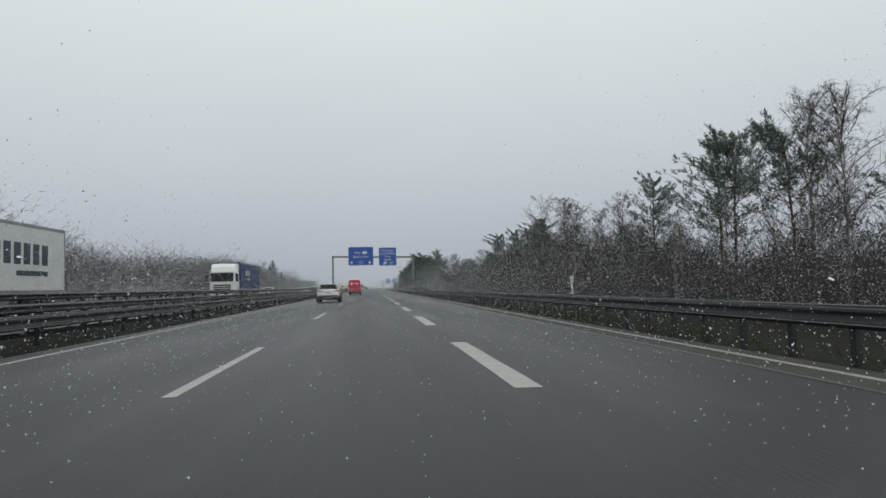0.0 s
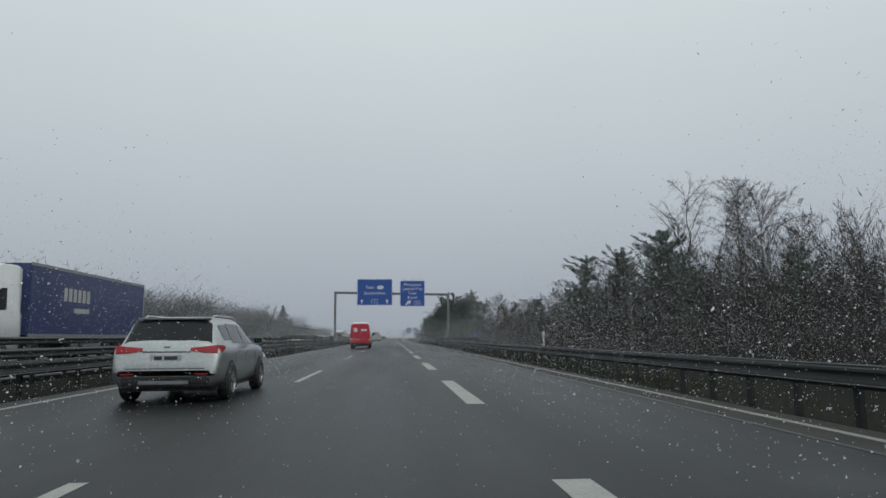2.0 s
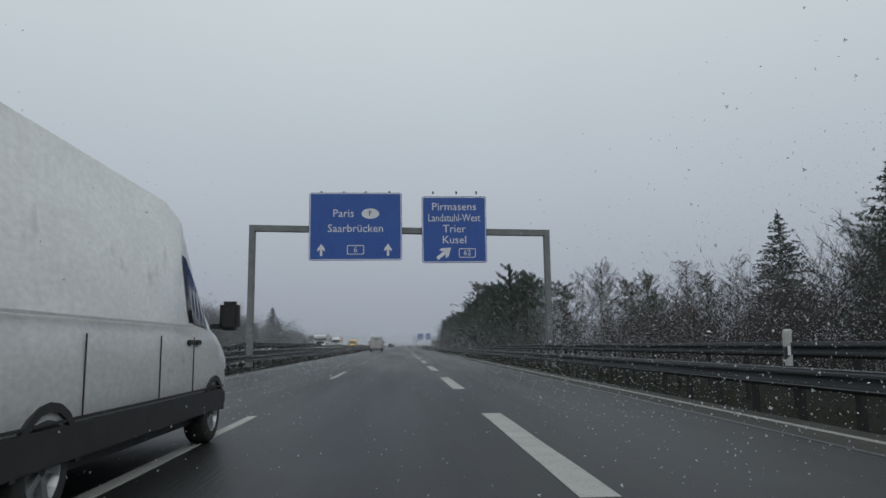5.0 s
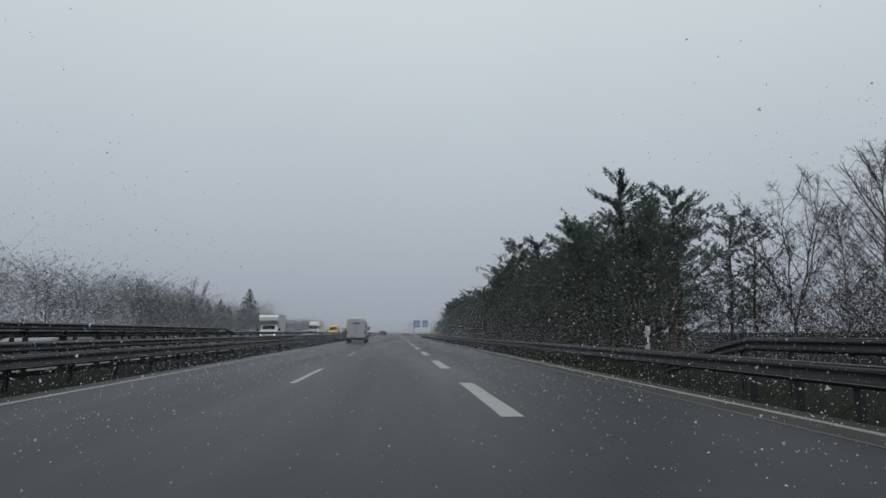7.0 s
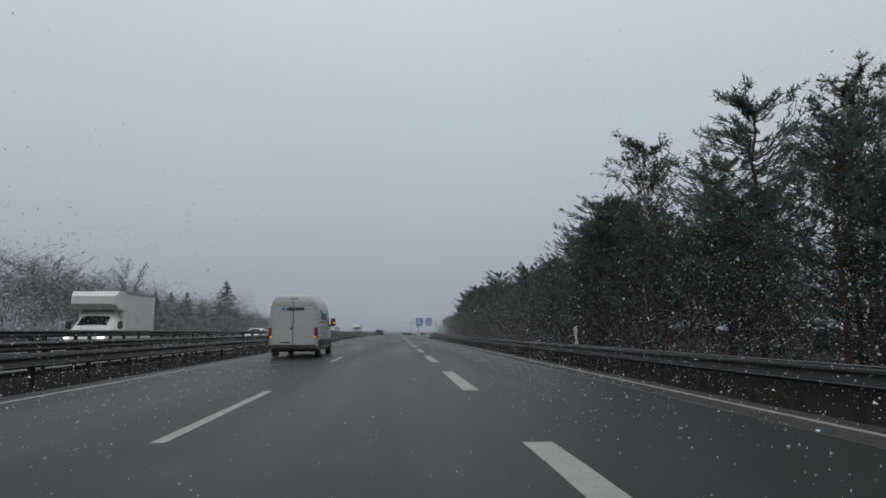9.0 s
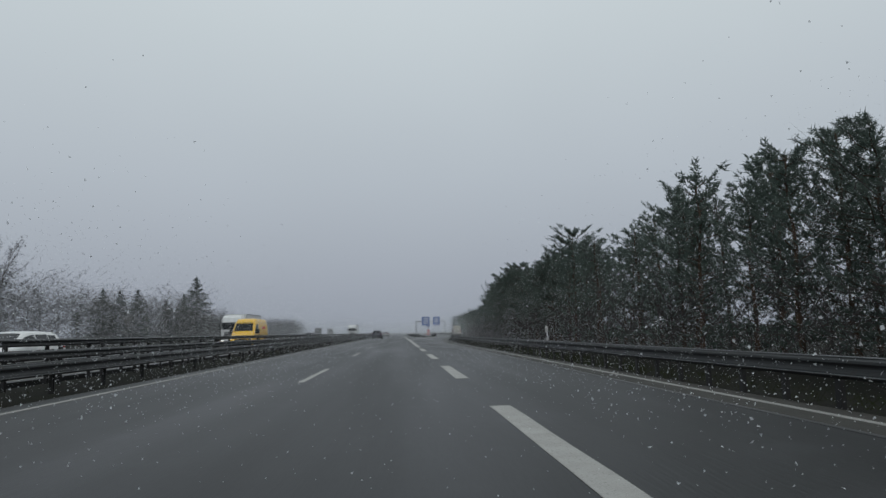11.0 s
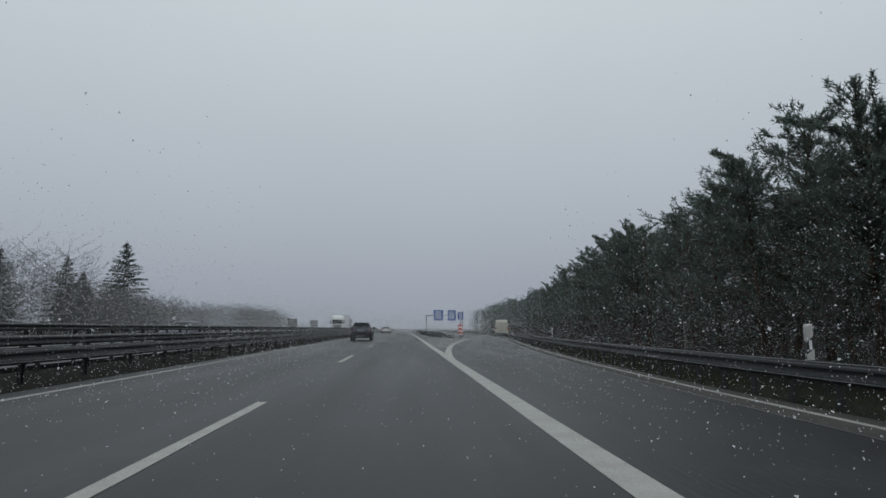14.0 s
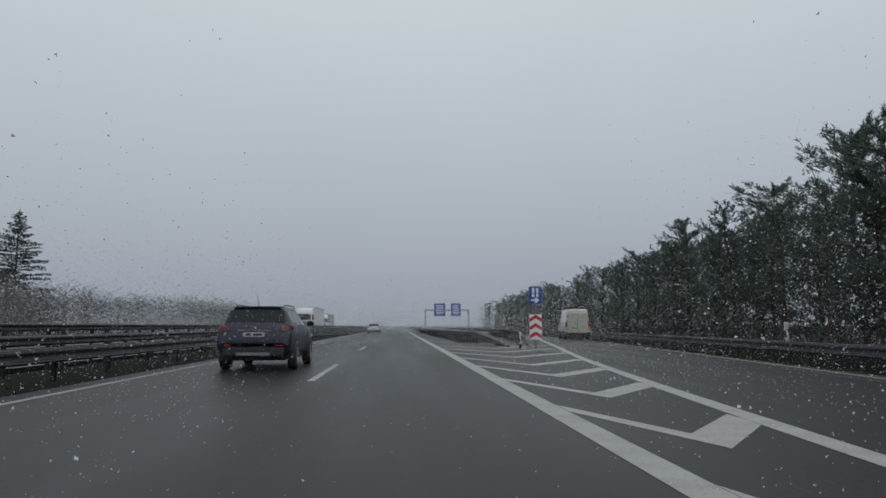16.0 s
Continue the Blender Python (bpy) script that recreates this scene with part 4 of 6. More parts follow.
# grass tufts on the verges
gr = random.Random(9)
soup = Soup()
for _ in range(11000):
    yy = gr.uniform(-2, 400)
    side = gr.random()
    if side < 0.97:
        xx = 6.25 + verge(yy) + abs(gr.gauss(0, 2.2))
    else:
        xx = gr.uniform(-8.6, -6.6)
    z = ground_z(xx, yy) - 0.03
    L = gr.uniform(0.10, 0.38) * (0.4 if side >= 0.97 else 1)
    for _ in range(4):
        d = rand_dir(gr, 1.6)
        p = Vector((xx + gr.uniform(-0.1, 0.1), yy + gr.uniform(-0.1, 0.1), z))
        soup.blade(p, p + d * L, d.orthogonal().normalized() * 0.012)
grass = tagged(new("grass", soup.mesh("grass", GRASS)), "short yellow-green winter grass on the verges", "grass", kind="stuff")


# ---- vehicles ----
def paint(name, colour, rough=0.35, metal=0.0):
    return mat(name, colour, rough, metal, second=tuple(c * 0.82 for c in colour), scale=1.2, stretch=(1, 1, 2), mix=0.9, coat=0.3, fine=12, speck=(2.5, -0.03, tuple(c * 0.55 + 0.02 for c in colour)))


SILVER, DARK_PAINT, RED, WHITE = paint("silver paint", (0.44, 0.46, 0.46), 0.3, 0.75), mat("dark blue paint", (0.015, 0.018, 0.036), 0.35, second=(0.020, 0.023, 0.040), scale=2, spec=0.45), paint("red paint", (0.50, 0.022, 0.045)), paint("white paint", (0.62, 0.63, 0.62))
VAN_WHITE = paint("dirty white van paint", (0.43, 0.44, 0.435))
CREAM, YELLOW, BLUE_TARP, GREY_PAINT = paint("cream paint", (0.50, 0.48, 0.41)), paint("yellow paint", (0.72, 0.43, 0.02)), paint("blue tarpaulin", (0.03, 0.045, 0.14), 0.6), paint("grey paint", (0.16, 0.17, 0.18))
GLASS_DARK = mat("dark car glass", (0.012, 0.014, 0.016), 0.1, second=(0.02, 0.022, 0.024), scale=1.5, spec=0.2)
RUBBER = mat("tyre rubber", (0.022, 0.022, 0.022), 0.8, second=(0.035, 0.034, 0.033), scale=6)
RIM = mat("alloy rim", (0.32, 0.33, 0.34), 0.4, metal=0.6, scale=6)
CHROME = mat("chrome strip", (0.6, 0.6, 0.6), 0.2, metal=0.9, scale=5)
TAIL = glow("lit tail lamp", (0.24, 0.008, 0.012), 0.12)
TAIL_DARK = mat("dark red lamp lens", (0.10, 0.010, 0.014), 0.25, second=(0.07, 0.008, 0.01), scale=8)
TAIL_DIM = mat("red lamp lens", (0.32, 0.02, 0.025), 0.25, second=(0.24, 0.015, 0.02), scale=8)
AMBER = glow("amber indicator", (0.9, 0.36, 0.03), 0.55)
HEAD = glow("head lamp", (1.0, 0.96, 0.88), 1.3)
LOGO_BLUE, LOGO_DARK, LOGO_ORANGE = mat("blue decal", (0.05, 0.25, 0.62), 0.4), mat("dark decal", (0.04, 0.05, 0.07), 0.4), mat("orange decal", (0.72, 0.40, 0.10), 0.5)

LOGO_SKY, LOGO_PALE, LOGO_GREEN = mat("sky blue decal", (0.07, 0.34, 0.72), 0.4), mat("pale blue decal", (0.22, 0.45, 0.70), 0.4), mat("green decal", (0.30, 0.42, 0.05), 0.4)
SILL_GREY = mat("dirty grey sill", (0.36, 0.37, 0.37), 0.5, second=(0.22, 0.22, 0.21), scale=3, mix=0.8)
CAB_GLASS = mat("wet cab glass", (0.02, 0.035, 0.034), 0.12, second=(0.05, 0.075, 0.07), scale=2.5, mix=0.8, spec=0.3)


def lathe(profile, n=20):
    """Turn (x, radius) pairs about the x axis."""
    bm = bmesh.new()
    return loft(bm, [[(x, r * math.cos(2 * math.pi * k / n), r * math.sin(2 * math.pi * k / n)) for k in range(n)] for x, r in profile], cap=False)


WHEELS = {}


def wheel(parent, x, y, r, w, rim_mat=None):
    """Tyre with a rounded shoulder; the rim is a part of it."""
    side = 1 if x > 0 else -1
    if (r, w) not in WHEELS:
        tyre = mesh_of("tyre", lathe([(-w / 2, r * 0.62), (-w / 2, r * 0.9), (-w * 0.36, r), (w * 0.36, r), (w / 2, r * 0.9), (w / 2, r * 0.62)]), RUBBER, True)
        bm = lathe([(w * 0.30, 0.02), (w * 0.34, r * 0.16), (w * 0.30, r * 0.2), (w * 0.28, r * 0.56), (w * 0.50, r * 0.63), (w * 0.46, r * 0.66)], 20)
        for k in range(5):
            a = 2 * math.pi * k / 5
            c, s = math.cos(a), math.sin(a)
            pts = [(u * c - v * s, u * s + v * c) for u, v in ((0.1 * r, -0.07 * r), (0.6 * r, -0.10 * r), (0.6 * r, 0.10 * r), (0.1 * r, 0.07 * r))]
            loft(bm, [[(xx, yy, zz) for yy, zz in pts] for xx in (w * 0.30, w * 0.47)])
        WHEELS[(r, w)] = tyre, mesh_of("rim", bm, RIM)
    tyre, rim = WHEELS[(r, w)]
    wh = piece("wheel", tyre, parent, pose(x, y, r, 0, 0, 0 if side > 0 else 180))
    piece("rim", rim, wh, Matrix())


def lerp_rows(rows, y):
    for a, b in zip(rows, rows[1:]):
        if a[0] <= y <= b[0]:
            t = (y - a[0]) / (b[0] - a[0])
            return [p + (q - p) * t for p, q in zip(a, b)]
    return list(rows[-1] if y > rows[-1][0] else rows[0])


def half_ring(row):
    """Half a cross-section: sill, flank, belt, pillar and roof."""
    y, w, z0, zb, zr, wr = row
    return [(0, z0), (w * 0.84, z0), (w * 0.96, z0 + 0.10), (w, z0 + 0.45 * (zb - z0)), (w * 0.99, zb - 0.10), (w * 0.955, zb), (wr + 0.3 * 0.06, zr - 0.06), (wr - 0.08, zr - 0.012), (wr * 0.5, zr + 0.012), (0, zr + 0.015)]


def shell(rows, material, parent, n=26, name="body", label=""):
    y0, y1 = rows[0][0], rows[-1][0]
    ys = sorted({r[0] for r in rows} | {y0 + (y1 - y0) * k / n for k in range(n + 1)})
    rings = []
    for y in ys:
        h = half_ring(lerp_rows(rows, y))
        rings.append([(x, y, z) for x, z in h] + [(-x, y, z) for x, z in h[-2:0:-1]])
    return part(name, loft(bmesh.new(), rings), material, parent, label, smooth=True)


def flank_glass(rows, ya, yb, parent, side, u0=0.10, u1=0.88, name="side_window"):
    """A pane that follows the pillars between belt and roof."""
    bm = bmesh.new()
    grid = []
    for k in range(6):
        y = ya + (yb - ya) * k / 5
        h = half_ring(lerp_rows(rows, y))
        (xa, za), (xb, zb) = h[5], h[6]
        grid.append([bm.verts.new((side * (xa + (xb - xa) * u + 0.008), y, za + (zb - za) * u)) for u in (u0, 0.5, u1)])
    for a, b in zip(grid, grid[1:]):
        for k in range(2):
            bm.faces.new((a[k], a[k + 1], b[k + 1], b[k]))
    ob = part(name, bm, GLASS_DARK, parent, "dark tinted window")
    return ob


def top_glass(rows, ya, yb, parent, frac=0.86, name="rear_window"):
    bm = bmesh.new()
    grid = []
    for k in range(7):
        y = ya + (yb - ya) * k / 6
        row = lerp_rows(rows, y)
        h = half_ring(row)
        row_pts = [(h[6][0] * 0.985, h[6][1] + 0.012), (h[7][0], h[7][1] + 0.014), (h[8][0], h[8][1] + 0.010), (0, h[9][1] + 0.010)]
        row_pts = [(frac * x, z) for x, z in row_pts]
        grid.append([bm.verts.new((x, y, z)) for x, z in [(-x, z) for x, z in row_pts] + row_pts[-2::-1]])
    for a, b in zip(grid, grid[1:]):
        for k in range(6):
            bm.faces.new((a[k], a[k + 1], b[k + 1], b[k]))
    return part(name, bm, GLASS_DARK, parent, "dark glass")


def number_plate(parent, x, y, z, back=True):
    p = part("number_plate", boxes((x - 0.26, x + 0.26, y - 0.012, y, z - 0.055, z + 0.055), bevel=0.004), PLASTIC_WHITE, parent, "white plate with dark bars")
    s = -1 if back else 1
    yy = y - 0.014 if back else y + 0.002
    part("text_bar", boxes((x - 0.19, x - 0.06, yy, yy + 0.003, z - 0.03, z + 0.03), (x - 0.02, x + 0.20, yy, yy + 0.003, z - 0.03, z + 0.03)), LOGO_DARK, p)


def passenger_car(name, label, colour, at, turn=0.0, tall=0.0, lit=True, group="cars", rails=True, antenna=False):
    """An estate or compact SUV; tall raises the body."""
    ob = thing(name, label, "car", group, at, turn)
    t = tall
    rows = [(0.00, 0.76, 0.46 + t, 0.57 + t, 0.62 + t, 0.70), (0.03, 0.86, 0.36 + t, 0.66 + t, 0.72 + t, 0.76), (0.07, 0.885, 0.30 + t, 0.80 + t, 0.87 + t, 0.77), (0.11, 0.90, 0.28 + t, 0.91 + t, 0.985 + t, 0.77), (0.15, 0.905, 0.27 + t, 0.95 + t, 1.04 + t, 0.76),
            (0.42, 0.91, 0.25 + t, 0.97 + t, 1.41 + t, 0.67), (0.62, 0.915, 0.24 + t, 0.97 + t, 1.465 + t, 0.64), (1.2, 0.915, 0.23 + t, 0.96 + t, 1.49 + t, 0.62), (2.3, 0.915, 0.22 + t, 0.95 + t, 1.485 + t, 0.62), (2.75, 0.915, 0.22 + t, 0.95 + t, 1.40 + t, 0.62),
            (3.45, 0.91, 0.22 + t, 0.95 + t, 1.03 + t, 0.72), (4.0, 0.90, 0.22 + t, 0.87 + t, 0.94 + t, 0.74), (4.40, 0.86, 0.24 + t, 0.72 + t, 0.79 + t, 0.70), (4.58, 0.72, 0.32 + t, 0.60 + t, 0.66 + t, 0.60)]
    shell(rows, colour, ob)
    for s in (-1, 1):
        flank_glass(rows, 0.62, 1.16, ob, s, 0.22, 0.84)
        flank_glass(rows, 1.22, 2.06, ob, s)
        flank_glass(rows, 2.14, 3.05, ob, s, 0.10, 0.86)
        for yy in (1.20, 2.10, 3.02):
            part("door_gap", boxes((s * 0.9095 - 0.006, s * 0.9095 + 0.006, yy, yy + 0.006, 0.48 + t, 0.82 + t)), GREY_PAINT, ob)
        for yy in (1.42, 2.28):
            part("door_handle", boxes((s * 0.895 - 0.02, s * 0.895 + 0.02, yy, yy + 0.2, 0.83 + t, 0.865 + t), bevel=0.008), colour, ob)
        for y0, y1, z0, z1, x0, x1 in ((-0.02, 0.20, 0.84, 0.985, 0.46, 0.88),):
            lamp = bmesh.new()
            lx = 0.40 if t < 0.05 else 0.60
            loft(lamp, [[(s * lx, 0.062, 0.885 + t), (s * lx, 0.085, 0.94 + t), (s * lx, 0.2, 0.94 + t), (s * lx, 0.2, 0.885 + t)],
                        [(s * 0.66, 0.045, 0.86 + t), (s * 0.66, 0.085, 0.965 + t), (s * 0.66, 0.2, 0.965 + t), (s * 0.66, 0.2, 0.86 + t)],
                        [(s * 0.845, 0.075, 0.845 + t), (s * 0.835, 0.115, 0.985 + t), (s * 0.82, 0.25, 0.985 + t), (s * 0.84, 0.25, 0.845 + t)],
                        [(s * 0.915, 0.19, 0.86 + t), (s * 0.905, 0.21, 0.98 + t), (s * 0.88, 0.30, 0.98 + t), (s * 0.89, 0.30, 0.86 + t)],
                        [(s * 0.922, 0.36, 0.92 + t), (s * 0.918, 0.36, 0.96 + t), (s * 0.90, 0.40, 0.96 + t), (s * 0.90, 0.40, 0.92 + t)]])
            part("tail_lamp", lamp, TAIL if lit and t < 0.05 else TAIL_DARK, ob, "red tail lamp")
        part("head_lamp", boxes((s * 0.72 - 0.15, s * 0.72 + 0.15, 4.30, 4.47, 0.62 + t, 0.76 + t), bevel=0.03), SIGN_WHITE, ob)
        mirror = part("wing_mirror", boxes((s * 1.02 - 0.10, s * 1.02 + 0.10, 2.72, 2.86, 0.98 + t, 1.12 + t), bevel=0.035), colour if t < 0.05 else BLACK, ob)
        part("mirror_glass", boxes((s * 1.02 - 0.08, s * 1.02 + 0.08, 2.712, 2.718, 1.0 + t, 1.10 + t)), GLASS_DARK, mirror)
        for yy in (0.86, 3.52):
            wheel(ob, s * 0.848, yy, 0.33 + 0.25 * t, 0.22)
            arch = bmesh.new()
            R = 0.375 + 0.25 * t
            arc = [(yy + R * math.cos(a * math.pi / 10), 0.33 + 0.25 * t + R * math.sin(a * math.pi / 10)) for a in range(11)]
            loft(arch, [[(s * x, u, v) for u, v in arc] + [(s * x, yy - R * 0.96, 0.22 + 0.25 * t), (s * x, yy + R * 0.96, 0.22 + 0.25 * t)] for x in (0.70, 0.916)])
            part("wheel_arch", arch, BLACK, ob)
        if rails:
            part("roof_rail", tube(tube(tube(bmesh.new(), (s * 0.585, 0.62, 1.45 + t), (s * 0.59, 0.85, 1.51 + t), 0.014, 0.014), (s * 0.59, 0.85, 1.51 + t), (s * 0.59, 2.3, 1.515 + t), 0.014, 0.014), (s * 0.59, 2.3, 1.515 + t), (s * 0.58, 2.55, 1.45 + t), 0.014, 0.012), CHROME if t < 0.05 else BLACK, ob)
    top_glass(rows, 0.16, 0.415, ob, 0.98)
    part("tailgate_gap", boxes((-0.66, 0.66, 0.0, 0.04, 0.585 + t, 0.60 + t)), BLACK, ob)
    top_glass(rows, 2.72, 3.40, ob, 0.93, "windscreen")
    part("spoiler", boxes((-0.60, 0.60, 0.36, 0.66, 1.435 + t, 1.465 + t), bevel=0.012), colour, ob)
    part("rear_bumper_insert", boxes((-0.74, 0.74, -0.03, 0.16, 0.33 + 0.3 * t, 0.46 + t), bevel=0.03), BLACK, ob, "black lower bumper")
    part("skid_plate", boxes((-0.42, 0.42, -0.045, 0.05, 0.33 + 0.4 * t, 0.41 + 0.5 * t), bevel=0.015), RIM, ob)
    part("chrome_strip", boxes((-0.40, 0.40, 0.055, 0.09, 0.864 + t, 0.886 + t)), CHROME, ob)
    part("badge", boxes((-0.06, 0.06, 0.085, 0.12, 0.93 + t, 0.968 + t), bevel=0.01), CHROME, ob)
    for s in (-1, 1):
        part("reflector", boxes((s * 0.62 - 0.11, s * 0.62 + 0.11, -0.008, 0.05, 0.49 + t, 0.515 + t)), TAIL_DIM, ob)
    number_plate(ob, 0, 0.035, 0.77 + t)
    part("wiper", boxes((-0.02, 0.3, 0.155, 0.185, 1.07 + t, 1.09 + t)), BLACK, ob)
    if antenna:
        part("antenna", tube(bmesh.new(), (0.0, 0.62, 1.47 + t), (-0.06, 0.48, 1.80 + t), 0.008, 0.004), BLACK, ob)
    part("underbody", boxes((-0.8, 0.8, 0.3, 4.3, 0.2 + 0.4 * t, 0.34 + t)), BLACK, ob)
    return ob


def van_rows(h=2.62):
    return [(0.0, 0.93, 0.50, 1.30, h - 0.16, 0.72), (0.07, 0.985, 0.42, 1.30, h - 0.05, 0.77), (0.25, 0.995, 0.36, 1.30, h, 0.78), (3.6, 0.995, 0.34, 1.30, h, 0.78), (4.15, 0.995, 0.34, 1.28, h - 0.10, 0.76),
            (4.55, 0.99, 0.34, 1.27, h - 0.42, 0.73), (5.15, 0.98, 0.34, 1.22, 1.42, 0.78), (5.55, 0.95, 0.34, 1.08, 1.16, 0.78), (5.85, 0.88, 0.36, 0.85, 0.92, 0.72), (5.96, 0.74, 0.42, 0.70, 0.76, 0.6)]


def delivery_van(name, label, colour, at, turn=0.0, h=2.62, lit=True, trim=None, lamps_front=False, decal="", rack=False, rear=None):
    ob = thing(name, label, "van", "vans", at, turn)
    rows = van_rows(h)
    shell(rows, colour, ob, 30)
    trim = trim or BLACK
    back = rear or colour
    if rear:
        part("rear_panel", loft(bmesh.new(), [[(x, y, z) for x, z in [(-w, 0.52), (w, 0.52), (w, 1.3), (w * 0.93, h - 0.32), (w * 0.74, h - 0.14), (-w * 0.74, h - 0.14), (-w * 0.93, h - 0.32), (-w, 1.3)]] for y, w in ((-0.012, 0.94), (0.05, 0.985))]), rear, ob, "red painted rear")
    part("rear_bumper", boxes((-0.94, 0.94, -0.09, 0.14, 0.36, 0.56), bevel=0.03), BLACK, ob, "black rear bumper step")
    # rear doors: two leaves with recessed panels, hinges and handle
    for s in (-1, 1):
        x0, x1 = (0.012, 0.80) if s > 0 else (-0.80, -0.012)
        leaf = part("rear_door", boxes((x0, x1, -0.022, 0.03, 0.60, h - 0.36), bevel=0.012), back, ob)
        part("panel", boxes((x0 + 0.09, x1 - 0.09, -0.032, -0.02, 1.36, h - 0.52), bevel=0.006), back, leaf)
        part("panel", boxes((x0 + 0.09, x1 - 0.09, -0.030, -0.02, 0.80, 1.20), bevel=0.006), back, leaf)
        for zz in (0.85, 1.45, h - 0.62):
            part("hinge", boxes((s * 0.83 - 0.05, s * 0.83 + 0.05, -0.035, 0.02, zz - 0.05, zz + 0.05), bevel=0.01), back if decal != "cream" else BLACK, ob)
        lamp = part("tail_lamp", boxes((s * 0.90 - 0.07, s * 0.90 + 0.07, -0.03, 0.10, 0.86, 1.40), bevel=0.02), TAIL_DIM, ob, "tall red tail lamp")
        part("lamp_lens", boxes((s * 0.90 - 0.055, s * 0.90 + 0.055, -0.036, -0.028, 1.08, 1.24)), TAIL if lit else TAIL_DIM, lamp)
        part("indicator_lens", boxes((s * 0.90 - 0.055, s * 0.90 + 0.055, -0.036, -0.028, 0.90, 1.0)), AMBER if (lit and s > 0) else SIGN_WHITE, lamp)
        flank_glass(rows, 4.02, 4.75, ob, s, 0.06, 0.66, "cab_window")
        for zz, yy0, yy1 in ((0.62, 0.3, 5.3), (1.30, 0.2, 4.0)):
            part("flank_groove", boxes((s * 0.996 - 0.006, s * 0.996 + 0.006, yy0, yy1, zz, zz + 0.02)), BLACK if zz < 1 else colour, ob)
        part("sill_trim", boxes((s * 0.985 - 0.02, s * 0.985 + 0.02, 0.25, 5.3, 0.36, 0.60), bevel=0.01), trim, ob, "dark lower sill trim")
        for yy in (1.55, 3.05, 4.05):
            part("door_gap", boxes((s * 0.998 - 0.004, s * 0.998 + 0.004, yy, yy + 0.012, 0.62, 1.2)), BLACK, ob)
        for yy in (3.85, 4.12):
            part("door_handle", boxes((s * 1.0 - 0.02, s * 1.0 + 0.02, yy, yy + 0.14, 1.12, 1.17), bevel=0.008), BLACK, ob)
        mirror = part("wing_mirror", boxes((s * 1.18 - 0.11, s * 1.18 + 0.11, 4.72, 4.86, 1.28, 1.62), bevel=0.04), BLACK, ob)
        part("mirror_arm", boxes((s * 1.05 - 0.09, s * 1.05 + 0.09, 4.76, 4.82, 1.30, 1.36)), BLACK, mirror)
        for yy in (1.12, 4.92):
            wheel(ob, s * 0.86, yy, 0.345, 0.24)
            R = 0.42
            arc = [(yy + R * math.cos(a * math.pi / 10), 0.345 + R * math.sin(a * math.pi / 10)) for a in range(11)]
            arch = bmesh.new()
            loft(arch, [[(s * x, u, v) for u, v in arc] + [(s * x, yy + (u - yy) * 0.86, 0.345 + (v - 0.345) * 0.86) for u, v in arc[::-1]] for x in (0.75, 1.004)])
            part("wheel_arch", arch, BLACK, ob)
        part("head_lamp", boxes((s * 0.74 - 0.14, s * 0.74 + 0.14, 5.66, 5.88, 0.78, 1.0), bevel=0.04), HEAD if lamps_front else SIGN_WHITE, ob)
    top_glass(rows, 4.56, 5.13, ob, 0.95, "windscreen")
    part("grille", boxes((-0.5, 0.5, 5.80, 5.97, 0.62, 0.80), bevel=0.02), BLACK, ob)
    part("front_bumper", boxes((-0.86, 0.86, 5.72, 5.99, 0.34, 0.56), bevel=0.04), BLACK, ob)
    part("door_gap", boxes((-0.008, 0.008, -0.026, 0.0, 0.60, h - 0.36)), BLACK, ob)
    part("door_grip", boxes((-0.10, -0.03, -0.05, -0.02, 1.18, 1.26), bevel=0.01), BLACK, ob)
    part("brake_lamp", boxes((-0.16, 0.16, 0.0, 0.06, h - 0.20, h - 0.16)), TAIL_DIM, ob)
    number_plate(ob, -0.30, -0.03, 0.92)
    part("underbody", boxes((-0.85, 0.85, 0.2, 5.6, 0.25, 0.45)), BLACK, ob)
    if rack:
        for yy in (0.35, 1.2, 2.1):
            part("roof_bar", boxes((-0.8, 0.8, yy, yy + 0.06, h + 0.04, h + 0.12), bevel=0.01), BLACK, ob)
        for xx in (-0.6, -0.2, 0.35):
            part("roof_load", boxes((xx, xx + 0.22, 0.2, 2.6, h + 0.12, h + 0.22), bevel=0.02), LOGO_DARK if xx < 0 else RIM, ob)
    return ob


def van_side(row, z):
    """Half-width of the long van's flank at height z: upright to the shoulder, then rounded into the roof."""
    y, w, z0, zb, zr, wr = row
    if z <= zb:
        return w - 0.035 * max(0.0, (z0 + 0.12 - z) / 0.12)
    f = min(1.0, (z - zb) / max(0.05, zr - zb))
    return w - 0.03 * min(1, 2 * f) - (w - 0.03 - wr) * f ** 5


WHITE_ROWS = [(0.00, 0.95, 0.46, 1.25, 2.50, 0.64), (0.06, 1.00, 0.42, 1.25, 2.60, 0.72), (0.3, 1.02, 0.36, 1.25, 2.66, 0.76), (4.6, 1.02, 0.34, 1.25, 2.66, 0.76), (5.0, 1.02, 0.34, 1.25, 2.53, 0.74),
              (5.35, 1.01, 0.34, 1.24, 2.26, 0.74), (5.95, 1.00, 0.34, 1.20, 1.52, 0.82), (6.2, 0.99, 0.34, 1.16, 1.27, 0.84), (6.5, 0.97, 0.34, 1.08, 1.17, 0.80), (6.75, 0.90, 0.36, 0.92, 1.0, 0.74), (6.84, 0.78, 0.42, 0.72, 0.80, 0.62)]


